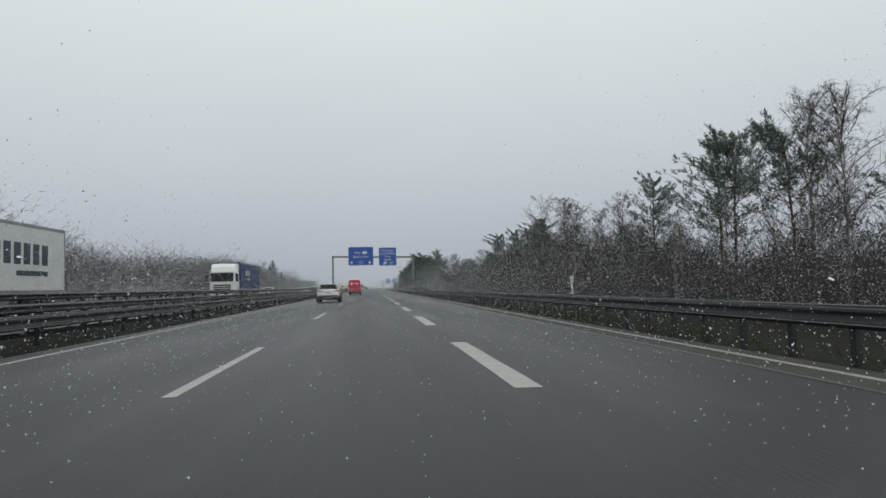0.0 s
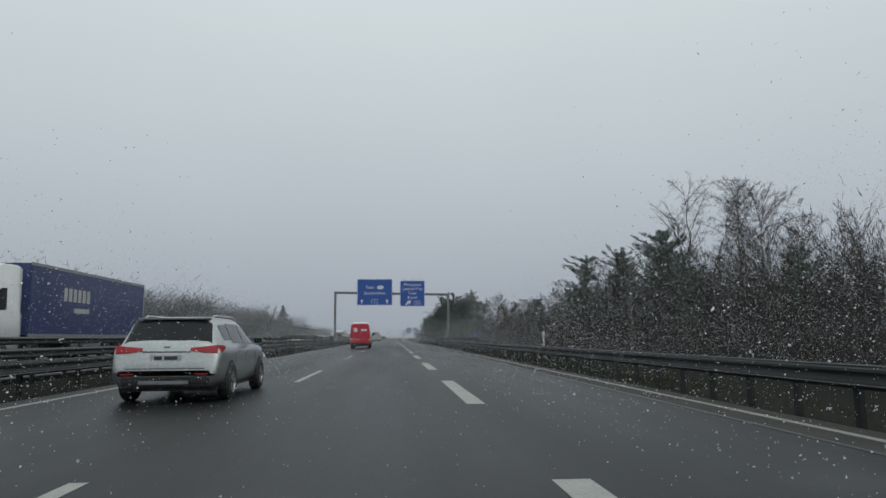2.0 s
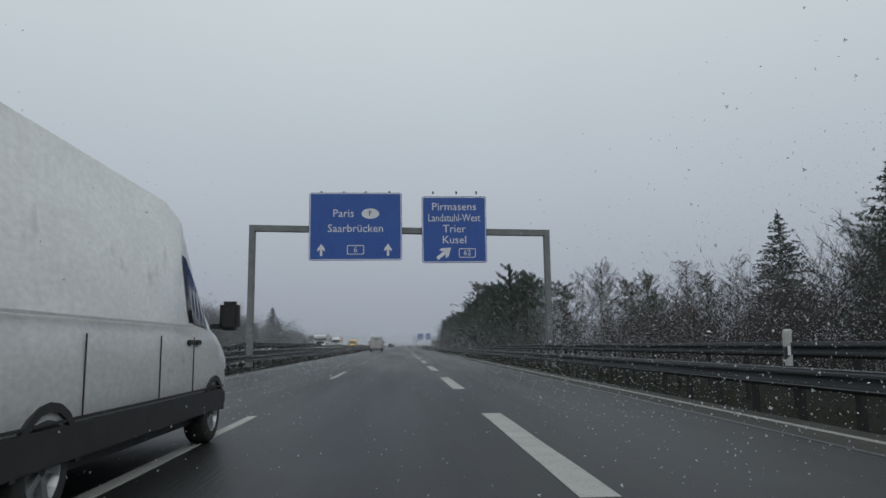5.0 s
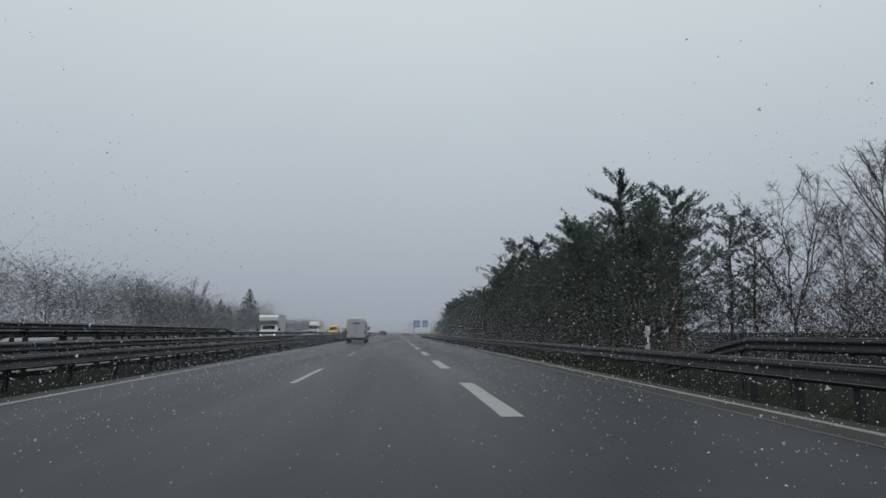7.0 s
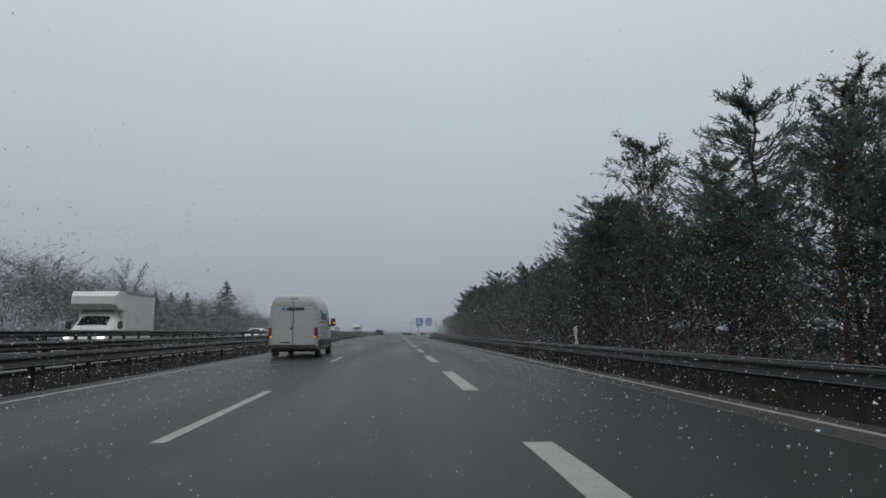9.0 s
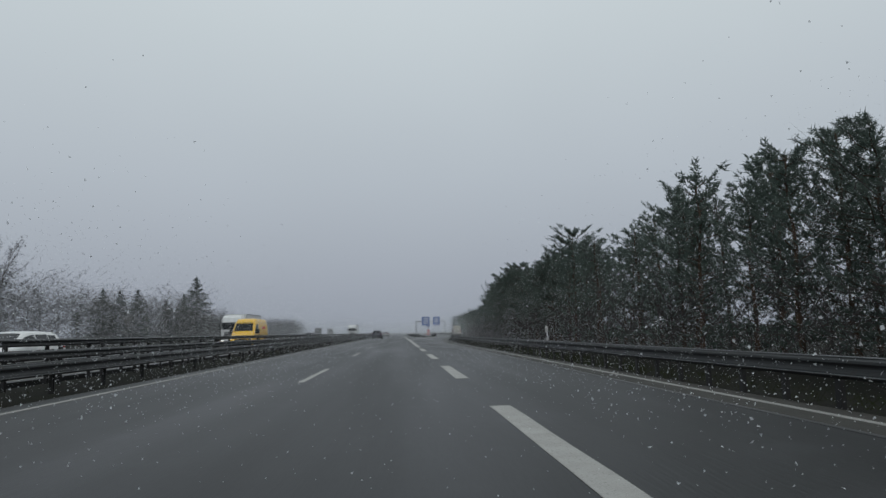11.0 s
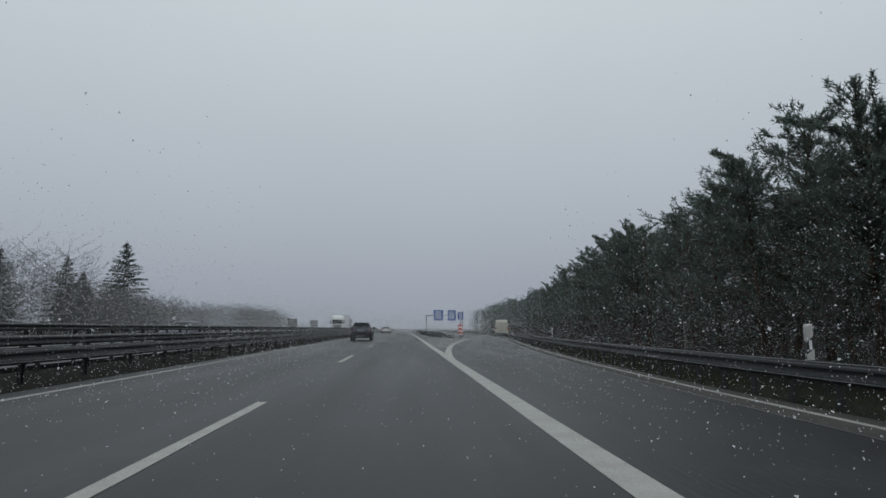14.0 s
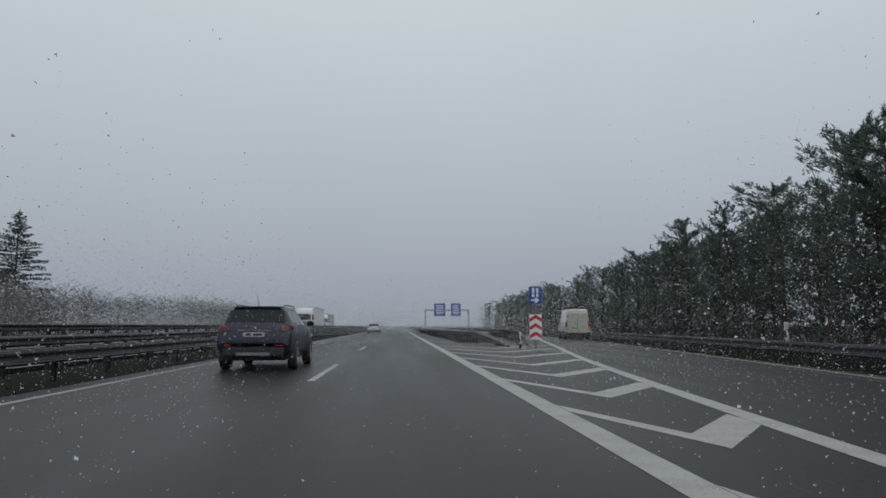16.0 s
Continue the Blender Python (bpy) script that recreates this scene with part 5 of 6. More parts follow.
def flank_patch(parent, rows, side, pts, material, name, lift=0.006, label=""):
    """A thin patch that follows the flank, from a convex outline of (y, z), with a turned-in rim."""
    bm = bmesh.new()
    z0, z1 = min(z for _, z in pts), max(z for _, z in pts)
    y0, y1 = min(y for y, _ in pts), max(y for y, _ in pts)
    nz, ny = max(2, int((z1 - z0) / 0.06)), max(2, int((y1 - y0) / 0.12))
    levels = []
    for j in range(nz + 1):
        z = z0 + (z1 - z0) * min(0.9995, max(0.0005, j / nz))
        cuts = [a[0] + (b[0] - a[0]) * (z - a[1]) / (b[1] - a[1]) for a, b in zip(pts, pts[1:] + pts[:1]) if (a[1] - z) * (b[1] - z) < 0]
        levels.append((z, min(cuts), max(cuts)))
    point = lambda z, y, d: bm.verts.new((side * (van_side(lerp_rows(rows, y), z) + d), y, z))
    grid = [[point(z, ya + (yb - ya) * i / ny, lift) for i in range(ny + 1)] for z, ya, yb in levels]
    for a, b in zip(grid, grid[1:]):
        for i in range(ny):
            bm.faces.new((a[i], a[i + 1], b[i + 1], b[i]))
    rim = grid[0] + [g[-1] for g in grid[1:]] + grid[-1][-2::-1] + [g[0] for g in grid[-2:0:-1]]
    inner = [bm.verts.new((v.co.x - side * (lift + 0.012), v.co.y, v.co.z)) for v in rim]
    for i in range(len(rim)):
        j = (i + 1) % len(rim)
        bm.faces.new((rim[i], rim[j], inner[j], inner[i]))
    bmesh.ops.recalc_face_normals(bm, faces=bm.faces)
    return part(name, bm, material, parent, label)


def long_van(name, label, colour, at, turn=0.0, lamps_front=False):
    """A long high-roofed panel van; local y points ahead, rear at 0."""
    rows = WHITE_ROWS
    ob = thing(name, label, "van", "vans", at, turn)
    ys = sorted({r[0] for r in rows} | {6.84 * k / 40 for k in range(41)})
    rings = []
    for y in ys:
        row = lerp_rows(rows, y)
        _, w, z0, zb, zr, wr = row
        zs = [z0 + 0.02, z0 + 0.12, z0 + 0.5 * (zb - z0), zb] + [zb + (zr - zb) * f for f in (0.25, 0.5, 0.7, 0.82, 0.9, 0.95, 0.98, 1.0)]
        h = [(0, z0), (w * 0.86, z0)] + [(van_side(row, z), z) for z in zs] + [(wr * 0.7, zr + 0.02), (wr * 0.35, zr + 0.03), (0, zr + 0.032)]
        rings.append([(x, y, z) for x, z in h] + [(-x, y, z) for x, z in h[-2:0:-1]])
    part("body", loft(bmesh.new(), rings), colour, ob, smooth=True)
    wheels = (1.30, 5.79)
    for s in (-1, 1):
        patch = lambda pts, m, nm, lift=0.006, lab="": flank_patch(ob, rows, s, pts, m, nm, lift, lab)
        line = lambda y0, z0, y1, z1, t, m, nm, lift=0.004: patch([(y0, z0), (y1, z1), (y1 + (t if y0 == y1 else 0), z1 + (0 if y0 == y1 else t)), (y0 + (t if y0 == y1 else 0), z0 + (0 if y0 == y1 else t))], m, nm, lift)
        patch([(0.34, 0.50), (0.92, 0.50), (0.92, 0.76), (0.34, 0.76)], BLACK, "sill_trim", 0.02, "black plastic lower trim")
        patch([(1.72, 0.50), (5.36, 0.50), (5.36, 0.76), (1.72, 0.76)], BLACK, "sill_trim", 0.02, "black plastic lower trim")
        patch([(6.22, 0.44), (6.72, 0.46), (6.66, 0.74), (6.24, 0.76)], BLACK, "sill_trim", 0.02, "black plastic lower trim")
        patch([(0.42, 0.37), (0.90, 0.37), (0.90, 0.495), (0.42, 0.495)], SILL_GREY, "sill", 0.005)
        patch([(1.74, 0.37), (5.34, 0.37), (5.34, 0.495), (1.74, 0.495)], SILL_GREY, "sill", 0.008, "dirty grey sill below the trim")
        for yy in wheels:
            wheel(ob, s * 0.925, yy, 0.36, 0.25)
            flare, liner = [], []
            for k in range(13):
                a = math.pi * k / 12
                flare.append((yy + 0.56 * math.cos(a), 0.62 + 0.42 * math.sin(a)))
                liner.append((yy + 0.45 * math.cos(a), 0.46 + 0.42 * math.sin(a)))
            low = [(yy - 0.45, 0.34), (yy + 0.45, 0.34)]
            patch(flare + [(yy - 0.56, 0.52), (yy + 0.56, 0.52)], colour, "arch_flare", 0.018)
            patch(liner + low, BLACK, "wheel_arch", 0.024, "dark open wheel arch")
        line(0.4, 1.27, 6.1, 1.27, 0.014, GREY_PAINT, "flank_groove")
        line(0.4, 0.79, 0.75, 0.79, 0.01, GREY_PAINT, "flank_groove")
        # pressed load-space panel: dark upper edge as painted shade, pale lower ledge as light
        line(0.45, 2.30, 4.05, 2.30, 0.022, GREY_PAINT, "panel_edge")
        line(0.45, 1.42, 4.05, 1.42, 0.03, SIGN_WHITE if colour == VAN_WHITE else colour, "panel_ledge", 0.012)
        for yy, z0, z1 in ((0.30, 0.8, 2.45), (4.28, 0.78, 2.36), (1.75, 0.78, 1.26), (3.0, 0.78, 1.26), (5.62, 0.78, 1.38)):
            line(yy, z0, yy, z1, 0.010, GREY_PAINT, "door_gap")
        for yy in (4.05, 4.34):
            hb = bmesh.new()
            box(hb, s * 1.025 - 0.022, s * 1.025 + 0.022, yy, yy + 0.17, 1.235, 1.285, 0.012)
            part("door_handle", hb, BLACK, ob, "black door handle")
        win = patch([(4.46, 1.36), (5.70, 1.36), (5.66, 1.52), (5.36, 1.92), (5.12, 2.12), (4.80, 2.20), (4.46, 2.20)], CAB_GLASS, "cab_window", 0.006, "wet dark cab window")
        post_bar = flank_patch(ob, rows, s, [(5.10, 1.36), (5.14, 1.36), (5.10, 2.12), (5.06, 2.12)], BLACK, "window_bar", 0.011)
        post_bar.parent = win
        mirror = part("wing_mirror", boxes((s * 1.18 - 0.12, s * 1.18 + 0.12, 5.30, 5.48, 1.36, 1.76), bevel=0.05), BLACK, ob, "black wing mirror")
        part("mirror_arm", boxes((s * 1.04 - 0.08, s * 1.04 + 0.08, 5.36, 5.44, 1.38, 1.46), bevel=0.01), BLACK, mirror)
        part("indicator_lens", boxes((s * 1.24 - 0.05, s * 1.24 + 0.05, 5.288, 5.30, 1.50, 1.58)), AMBER if colour == VAN_WHITE else BLACK, mirror, "amber indicator")
        lamp = part("tail_lamp", boxes((s * 0.945 - 0.065, s * 0.945 + 0.065, -0.012, 0.21, 0.80, 1.30), bevel=0.03), TAIL_DARK, ob, "tall dark red tail lamp")
        part("lamp_lens", boxes((s * 0.93 - 0.05, s * 0.93 + 0.05, -0.022, 0.05, 0.98, 1.26), bevel=0.012), TAIL, lamp, "lit red lens")
        part("indicator_lens", boxes((s * 0.93 - 0.05, s * 0.93 + 0.05, -0.022, 0.05, 0.84, 0.93), bevel=0.012), AMBER, lamp, "lit amber lens")
        x0, x1 = (0.010, 0.86) if s > 0 else (-0.86, -0.010)
        leaf = part("rear_door", boxes((x0, x1, -0.018, 0.05, 0.55, 2.36), bevel=0.012), colour, ob)
        part("panel", boxes((x0 + 0.10, x1 - 0.10, -0.030, -0.014, 1.42, 2.20), bevel=0.010), colour, leaf)
        part("panel", boxes((x0 + 0.10, x1 - 0.10, -0.028, -0.014, 0.76, 1.24), bevel=0.010), colour, leaf)
        # grey strip: painted shade along the top of the door's upper panel
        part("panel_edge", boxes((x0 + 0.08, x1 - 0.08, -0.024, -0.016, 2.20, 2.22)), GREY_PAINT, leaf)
        for zz in (0.74, 1.62, 2.16):
            part("hinge", boxes((s * 0.91 - 0.045, s * 0.91 + 0.045, -0.022, 0.02, zz - 0.03, zz + 0.03), bevel=0.01), SILL_GREY, ob)
        part("head_lamp", boxes((s * 0.76 - 0.15, s * 0.76 + 0.15, 6.52, 6.78, 0.86, 1.06), bevel=0.04), HEAD if lamps_front else SIGN_WHITE, ob)
    part("door_gap", boxes((-0.010, 0.010, -0.022, 0.0, 0.55, 2.36)), BLACK, ob)
    part("door_grip", boxes((-0.12, -0.03, -0.05, -0.02, 1.20, 1.28), bevel=0.01), BLACK, ob)
    part("brake_lamp", boxes((-0.16, 0.16, 0.0, 0.10, 2.46, 2.50)), TAIL_DIM, ob)
    part("rear_bumper", boxes((-0.98, 0.98, -0.10, 0.34, 0.38, 0.56), bevel=0.03), BLACK, ob, "black rear bumper step")
    screen = bmesh.new()
    grid = []
    for k in range(6):
        y = 5.30 + 0.62 * k / 5
        _, w, z0, zb, zr, wr = lerp_rows(rows, y)
        grid.append([screen.verts.new((f * wr * 0.98, y, zr + dz)) for f, dz in ((-1, 0.012), (-0.7, 0.032), (0, 0.044), (0.7, 0.032), (1, 0.012))])
    for a, b in zip(grid, grid[1:]):
        for k in range(4):
            screen.faces.new((a[k], a[k + 1], b[k + 1], b[k]))
    part("windscreen", screen, GLASS_DARK, ob, "dark windscreen")
    part("grille", boxes((-0.55, 0.55, 6.70, 6.86, 0.66, 0.90), bevel=0.02), BLACK, ob)
    part("front_bumper", boxes((-0.88, 0.88, 6.58, 6.87, 0.36, 0.60), bevel=0.04), BLACK, ob)
    number_plate(ob, -0.32, -0.03, 0.66)
    part("underbody", boxes((-0.88, 0.88, 0.3, 6.5, 0.26, 0.46)), BLACK, ob)
    return ob


def decal(parent, pts, material, at, lift=-0.045, turn=0.0, name="decal"):
    bm = plate([(at[0] + u, at[2] + v) for u, v in pts], 0.004)
    ob = part(name, bm, material, parent)
    ob.matrix_basis = Matrix.Translation((0, lift, 0))
    return ob


red_van = delivery_van("delivery_van", "red and white parcel van with white emblem on its rear doors", WHITE, (-2.9, 110.0, 0), decal="red", rear=RED)
hexa = [(-0.45 + 0.21 * math.sin(a * math.pi / 3), 1.86 + 0.24 * math.cos(a * math.pi / 3)) for a in range(6)]
decal(red_van, hexa, SIGN_WHITE, (0, 0, 0))
for pts in ([(-0.46, 1.62), (-0.44, 1.62), (-0.44, 1.86), (-0.46, 1.86)], [(-0.44, 1.85), (-0.25, 1.95), (-0.25, 1.98), (-0.44, 1.88)], [(-0.46, 1.85), (-0.65, 1.95), (-0.65, 1.98), (-0.46, 1.88)]):
    decal(red_van, pts, RED, (0, 0, 0), -0.05)
decal(red_van, rounded(0.58, 0.17, 0.03, 3, 0.37, 1.84), SIGN_WHITE, (0, 0, 0), name="lettering_bar")

white_van = long_van("delivery_van", "dirty white high-roofed parcel van with blue emblem and lettering bars", VAN_WHITE, (-4.03, 224.05, 0))
for sd in (-1, 1):
    side_bar = lambda y0, y1, z0, z1, m, nm="decal", lean=0.0: flank_patch(white_van, WHITE_ROWS, sd, [(y0, z0), (y1, z0), (y1 + lean, z1), (y0 + lean, z1)], m, nm)
    for k, (z0, z1, y0) in enumerate(((2.02, 2.13, 0.86), (1.88, 1.99, 0.98), (1.76, 1.855, 1.12), (1.66, 1.735, 1.22))):
        side_bar(y0, 1.40, z0, z1, (LOGO_PALE, LOGO_SKY, LOGO_SKY, LOGO_BLUE)[k], "wing_emblem", -0.05)
    for k in range(6):
        side_bar(1.60 + 0.41 * k, 1.90 + 0.41 * k, 1.64, 2.10 if k == 0 else 1.96, LOGO_DARK, "lettering_bar")
    side_bar(1.20, 2.66, 1.475, 1.545, LOGO_DARK, "lettering_bar")
    side_bar(1.95, 3.75, 1.0, 1.08, LOGO_BLUE, "lettering_bar")
    for y0, y1, z0, z1, m in ((0.28, 0.66, 0.92, 1.42, LOGO_SKY), (0.305, 0.635, 0.945, 1.395, SIGN_WHITE), (0.305, 0.635, 1.0, 1.12, LOGO_BLUE)):
        flank_patch(white_van, WHITE_ROWS, sd, [(y0, z0), (y1, z0), (y1, z1), (y0, z1)], m, "sticker", 0.007 if m == LOGO_SKY else 0.011 if m == SIGN_WHITE else 0.014)
    flank_patch(white_van, WHITE_ROWS, sd, [(0.47 + 0.12 * math.cos(a * 0.524) * (1 + 0.12 * (a % 2)), 1.27 + 0.10 * math.sin(a * 0.524)) for a in range(12)], LOGO_GREEN, "sticker", 0.014)
    flank_patch(white_van, WHITE_ROWS, sd, [(0.45, 1.12), (0.49, 1.12), (0.48, 1.2), (0.46, 1.2)], LOGO_GREEN, "sticker", 0.014)
decal(white_van, rounded(0.72, 0.13, 0.03, 2, 0.1, 2.06), LOGO_DARK, (0, 0, 0))
for k in range(3):
    decal(white_van, [(-0.46 - 0.02 * k, 2.13 - 0.05 * k), (-0.32, 2.13 - 0.05 * k), (-0.32, 2.10 - 0.05 * k), (-0.44 - 0.02 * k, 2.10 - 0.05 * k)], LOGO_BLUE, (0, 0, 0))

work_van = delivery_van("delivery_van", "cream work van with ladder load on its roof rack", CREAM, (14.0, 404.0, 0), -7, 2.45, decal="cream", rack=True)
yellow_van = long_van("delivery_van", "yellow parcel van with lit headlamps on the opposite carriageway", YELLOW, (-13.3, 306.4, 0), 180, lamps_front=True)
for sd in (-1, 1):
    for k in range(3):
        flank_patch(yellow_van, WHITE_ROWS, sd, [(1.2 + 0.55 * k, 1.78), (1.65 + 0.55 * k, 1.78), (1.72 + 0.55 * k, 2.0), (1.27 + 0.55 * k, 2.0)], SIGN_RED, "lettering_bar")

estate_car = passenger_car("estate_car", "silver estate car with red tail lamps and roof rails", SILVER, (-3.52, 52.3, 0))
suv = passenger_car("compact_suv", "dark blue compact SUV with roof rails and antenna", DARK_PAINT, (-3.85, 367.0, 0), tall=0.12, lit=False, antenna=True)
far_car = passenger_car("hatchback_car", "light grey car far ahead in the fast lane", SILVER, (-3.9, 452.0, 0), rails=False)
for x, y, c, lab in ((-13.8, 92.0, GREY_PAINT, "dark grey car on the opposite carriageway"), (-14.0, 150.0, WHITE, "white car on the opposite carriageway"), (-13.9, 182.0, GREY_PAINT, "grey car half hidden behind the median rails"),
                     (-18.0, 238.0, DARK_PAINT, "dark car on the opposite carriageway"), (-13.9, 268.0, WHITE, "pale car with wet paint on the opposite carriageway"), (-13.9, 352.0, DARK_PAINT, "dark car following a lorry on the opposite carriageway")):
    passenger_car("hatchback_car", lab, c, (x, y, 0), 180, rails=False)


def lorry(label, cab_paint, body_paint, at, turn=180, decal_mat=None, length=13.4, band=None, mark=(1.6, 0.75, 2.35, 3.2)):
    """A tractor unit with a semi-trailer; local y points ahead, rear at 0."""
    ob = thing("lorry", label, "lorry", "lorries", at, turn)
    L = length
    trailer = part("trailer_body", boxes((-1.27, 1.27, 0.0, L, 1.25, 3.95), bevel=0.03), body_paint, ob, "box trailer side walls")
    part("top_rail", boxes((-1.285, -1.25, 0.0, L, 3.86, 3.98), (1.25, 1.285, 0.0, L, 3.86, 3.98)), RIM, trailer)
    part("bottom_rail", boxes((-1.285, -1.25, 0.0, L, 1.2, 1.32), (1.25, 1.285, 0.0, L, 1.2, 1.32)), RIM, trailer)
    part("rear_frame", boxes((-1.28, -1.18, -0.03, 0.05, 1.22, 3.98), (1.18, 1.28, -0.03, 0.05, 1.22, 3.98), (-1.28, 1.28, -0.03, 0.05, 3.86, 3.98)), RIM, trailer)
    if band:
        for s in (-1, 1):
            part("colour_band", boxes((s * 1.275 - 0.01, s * 1.275 + 0.01, 0.3, L - 0.2, 2.45, 3.35)), band, trailer, "broad coloured band")
    if decal_mat:
        for s in (-1, 1):
            for k in range(6):
                y0 = mark[0] + mark[1] * k
                part("lettering_bar", boxes((s * 1.275 - 0.012, s * 1.275 + 0.012, y0, y0 + 0.68 * mark[1], mark[2], mark[3]), bevel=0.01), decal_mat, trailer)
            part("lettering_bar", boxes((s * 1.275 - 0.012, s * 1.275 + 0.012, mark[0], mark[0] + 3.4 * mark[1], mark[2] - 0.45, mark[2] - 0.25), bevel=0.01), decal_mat, trailer)
    part("chassis", boxes((-0.5, 0.5, 0.2, L + 2.2, 0.8, 1.2)), BLACK, ob)
    part("side_guard", boxes((-1.22, -1.16, 4.6, L - 3.6, 0.5, 1.1), (1.16, 1.22, 4.6, L - 3.6, 0.5, 1.1)), GREY_PAINT, ob)
    rows = [(L + 0.35, 1.20, 0.75, 2.1, 3.72, 1.12), (L + 0.6, 1.24, 0.55, 2.1, 3.80, 1.14), (L + 1.6, 1.245, 0.45, 2.1, 3.78, 1.12), (L + 2.25, 1.24, 0.42, 2.05, 3.45, 1.08), (L + 2.5, 1.20, 0.42, 1.95, 2.9, 1.08), (L + 2.62, 1.10, 0.45, 1.7, 2.0, 1.0)]
    shell(rows, cab_paint, ob, 14, "cab")
    part("windscreen", boxes((-1.06, 1.06, L + 2.50, L + 2.64, 1.98, 2.85), bevel=0.05), GLASS_DARK, ob)
    part("sun_visor", boxes((-1.1, 1.1, L + 2.45, L + 2.72, 2.86, 2.98), bevel=0.02), cab_paint, ob)
    part("grille", boxes((-0.8, 0.8, L + 2.58, L + 2.68, 0.85, 1.75), bevel=0.03), BLACK, ob)
    for k in range(4):
        part("grille_bar", boxes((-0.78, 0.78, L + 2.66, L + 2.70, 0.95 + 0.2 * k, 1.0 + 0.2 * k)), cab_paint, ob)
    part("bumper", boxes((-1.22, 1.22, L + 2.35, L + 2.72, 0.38, 0.8), bevel=0.05), cab_paint, ob)
    for s in (-1, 1):
        part("head_lamp", boxes((s * 0.92 - 0.2, s * 0.92 + 0.2, L + 2.66, L + 2.735, 0.55, 0.74), bevel=0.02), HEAD, ob)
        flank_glass(rows, L + 1.35, L + 2.2, ob, s, 0.02, 0.45, "cab_window")
        part("wing_mirror", boxes((s * 1.40 - 0.10, s * 1.40 + 0.10, L + 2.40, L + 2.6, 2.0, 2.75), bevel=0.04), BLACK, ob)
        for yy in (1.6, 2.95, 4.3, L - 0.6, L + 1.55):
            wheel(ob, s * 1.08, yy, 0.5, 0.32)
        part("tail_lamp", boxes((s * 0.95 - 0.2, s * 0.95 + 0.2, -0.05, 0.05, 0.95, 1.1)), TAIL_DIM, ob)
    return ob


lorry("white semi-trailer lorry with dark lettering bars on its side", WHITE, WHITE, (-14.9, 28.6, 0), decal_mat=LOGO_DARK)
lorry("lorry with white cab and dark blue curtain trailer", WHITE, BLUE_TARP, (-14.3, 78.2, 0), decal_mat=PLASTIC_WHITE, length=11.6, mark=(6.6, 0.42, 2.65, 3.2))
lorry("white lorry with an orange band along its body", WHITE, WHITE, (-20.4, 337.4, 0), band=LOGO_ORANGE, length=9.2)
lorry("white lorry far off on the opposite carriageway", WHITE, WHITE, (-14.2, 468.0, 0))
lorry("pale lorry far off in the haze on the opposite carriageway", WHITE, GREY_PAINT, (-18.0, 528.0, 0))

# box van with an alcove over the cab
camper = thing("box_van", "white box van with alcove over the cab, headlamps lit", "van", "vans", (-13.9, 233.0, 0), 180)
rows = van_rows(2.3)
shell([r for r in rows if r[0] >= 3.6], WHITE, camper, 12, "cab")
part("box_body", boxes((-1.1, 1.1, 0.0, 4.0, 0.75, 3.05), bevel=0.05), WHITE, camper, "white box body")
part("alcove", loft(bmesh.new(), [[(-1.08, y, z0), (1.08, y, z0), (1.08, y, 3.05), (-1.08, y, 3.05)] for y, z0 in ((4.0, 2.15), (4.7, 2.2))] + [[(-1.0, 5.05, 2.45), (1.0, 5.05, 2.45), (1.0, 5.05, 2.8), (-1.0, 5.05, 2.8)]]), WHITE, camper)
for s in (-1, 1):
    part("box_edge", boxes((s * 1.085 - 0.025, s * 1.085 + 0.025, 0.0, 4.0, 2.95, 3.07)), RIM, camper)
top_glass(rows, 4.58, 5.13, camper, 0.95, "windscreen")
part("grille", boxes((-0.5, 0.5, 5.80, 5.97, 0.62, 0.80), bevel=0.02), BLACK, camper)
part("bumper", boxes((-0.86, 0.86, 5.72, 5.99, 0.34, 0.56), bevel=0.04), BLACK, camper)
for s in (-1, 1):
    part("head_lamp", boxes((s * 0.74 - 0.14, s * 0.74 + 0.14, 5.66, 5.90, 0.78, 1.0), bevel=0.04), HEAD, camper)
    part("wing_mirror", boxes((s * 1.18 - 0.11, s * 1.18 + 0.11, 4.72, 4.86, 1.28, 1.62), bevel=0.04), BLACK, camper)
    for yy in (1.12, 4.92):
        wheel(camper, s * 0.86, yy, 0.345, 0.24)
part("underbody", boxes((-0.85, 0.85, 0.2, 5.6, 0.3, 0.76)), BLACK, camper)


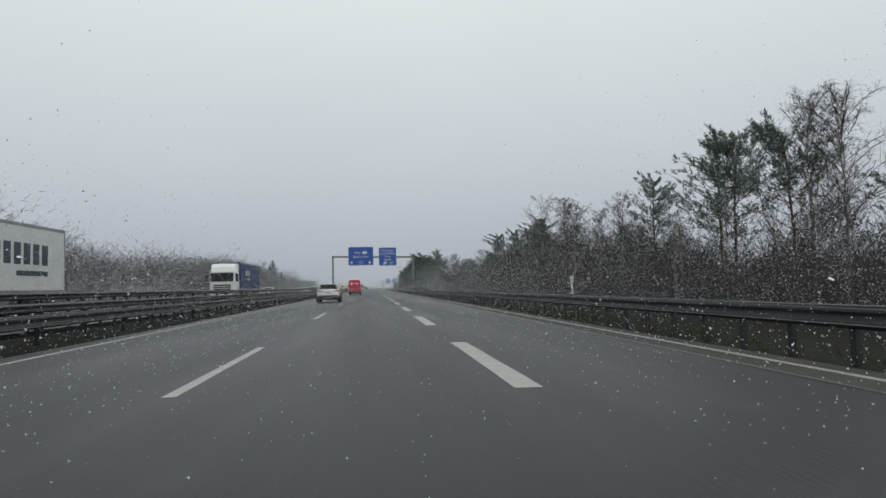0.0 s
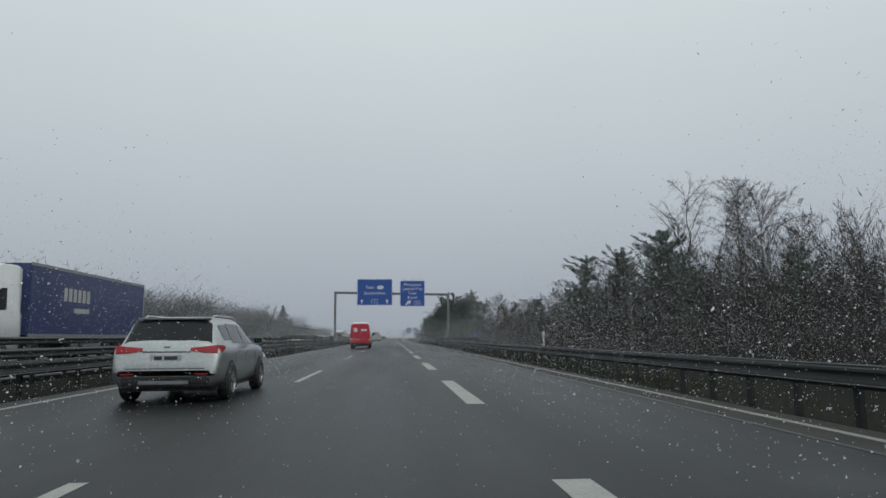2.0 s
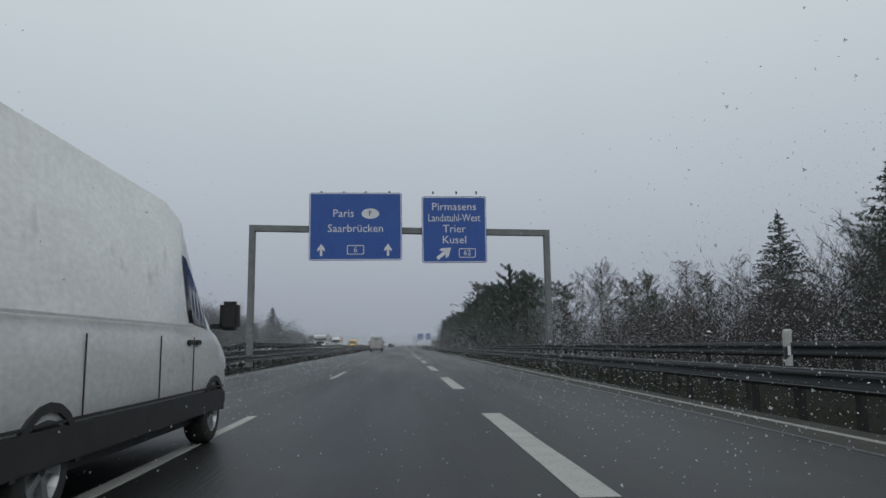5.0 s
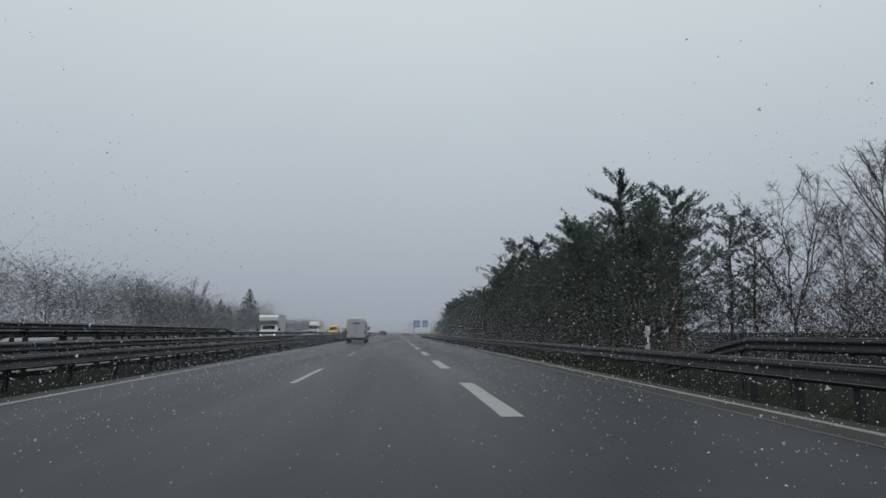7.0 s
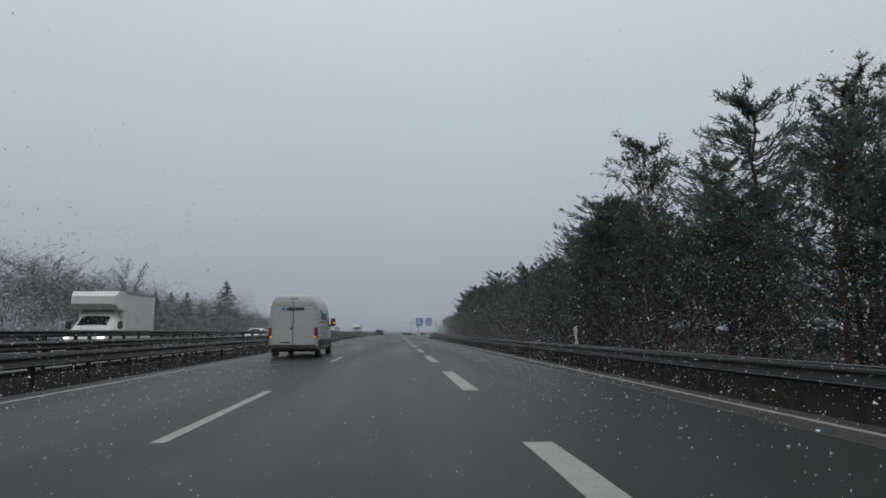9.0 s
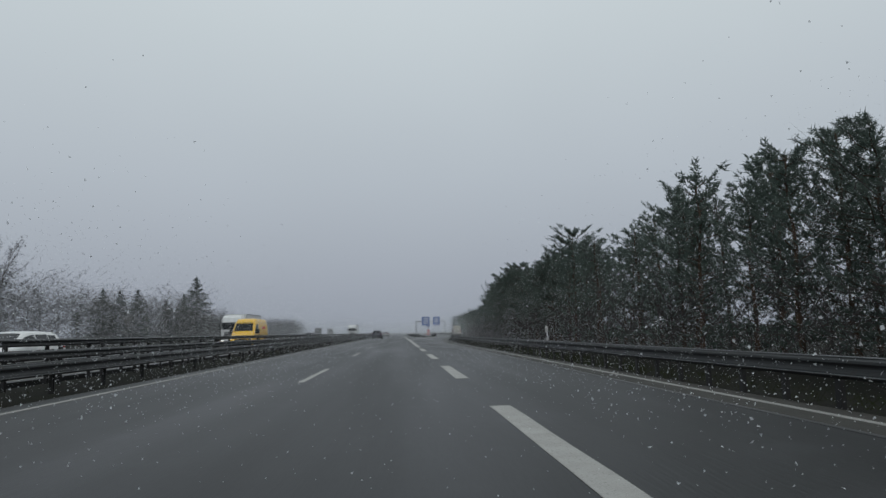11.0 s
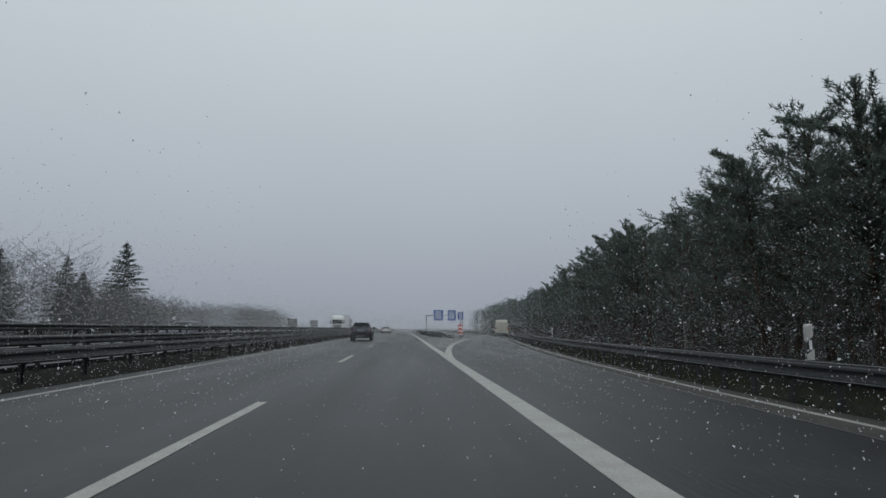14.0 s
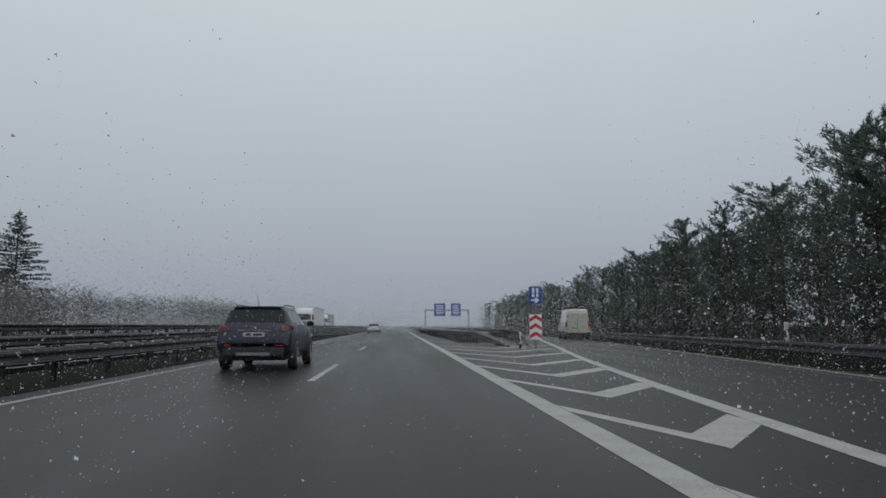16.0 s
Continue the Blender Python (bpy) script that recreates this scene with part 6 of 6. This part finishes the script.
# ---- falling snow ----
def snowfall(name, count, seed, low, high, size, label, n=3):
    """Flakes in the air of a stretch of the plan, thinning out upwards."""
    g = np.random.default_rng(seed)
    u = g.random((count, 3))
    u[:, 2] = 1 - np.sqrt(1 - u[:, 2])
    c = np.array(low) + u * (np.array(high) - np.array(low))
    s = size * np.clip(np.exp(g.normal(-0.1, 0.38, count)), 0.4, 1.7)
    a = g.normal(size=(count, 3))
    a /= np.linalg.norm(a, axis=1)[:, None]
    b = np.cross(a, g.normal(size=(count, 3)))
    b /= np.linalg.norm(b, axis=1)[:, None]
    v = np.stack([c + s[:, None] * 0.58 * (math.cos(w) * a + q * math.sin(w) * b) for w, q in (((0, 1.0), (1.7, 0.8), (3.0, 1.2), (4.6, 0.9)) if n == 4 else ((0, 1.0), (2.1, 1.0), (4.2, 1.0)))], 1).reshape(-1, 3)
    me = bpy.data.meshes.new(name)
    me.vertices.add(n * count)
    me.vertices.foreach_set("co", v.astype(np.float32).ravel())
    me.loops.add(n * count)
    me.loops.foreach_set("vertex_index", np.arange(n * count, dtype=np.int32))
    me.polygons.add(count)
    me.polygons.foreach_set("loop_start", np.arange(0, n * count, n, dtype=np.int32))
    me.update(calc_edges=True)
    me.materials.append(SNOW)
    return tagged(new(name, me), label, "snow", kind="stuff")


snowfall("snowfall", 170000, 4, (-8.0, -2, 0.03), (-1.7, 425, 3.6), 0.0145, "white snowflakes falling over the wet road")
snowfall("snowfall", 140000, 7, (1.9, -2, 0.03), (6.5, 425, 3.6), 0.0145, "white snowflakes falling over the wet road")
snowfall("snowfall", 14000, 8, (-1.7, -2, 0.03), (1.9, 425, 0.75), 0.010, "small snowflakes close over the road")
snowfall("snowfall", 5000, 11, (-6.6, -2, 0.03), (-2.2, 400, 1.6), 0.026, "larger clumped snowflakes over the road", 4)
snowfall("snowfall", 6000, 10, (2.4, -2, 0.03), (7.6, 400, 2.0), 0.026, "larger clumped snowflakes over the verge", 4)
snowfall("snowfall", 50000, 3, (6.5, -4, 0.0), (9.5, 425, 3.0), 0.015, "fine snow falling over the verge")
snowfall("snowfall", 340000, 5, (9.5, -4, 0.0), (14.0, 425, 7.0), 0.0195, "fine snow drifting along the wood's edge")
snowfall("snowfall", 180000, 13, (14.0, -4, 0.0), (21.0, 188, 9.0), 0.019, "fine snow drifting in front of the bare wood")
snowfall("snowfall", 70000, 6, (-14, -4, 0.0), (-8, 425, 5.0), 0.022, "fine snow drifting over the median and opposite carriageway")
snowfall("snowfall", 290000, 12, (-33, -4, 0.0), (-14, 500, 8.0), 0.031, "snow drifting in front of the far woods")
snowfall("snowfall", 240000, 9, (-50, 425, 0.0), (45, 760, 8.0), 0.08, "thick snow veiling the far end of the road")
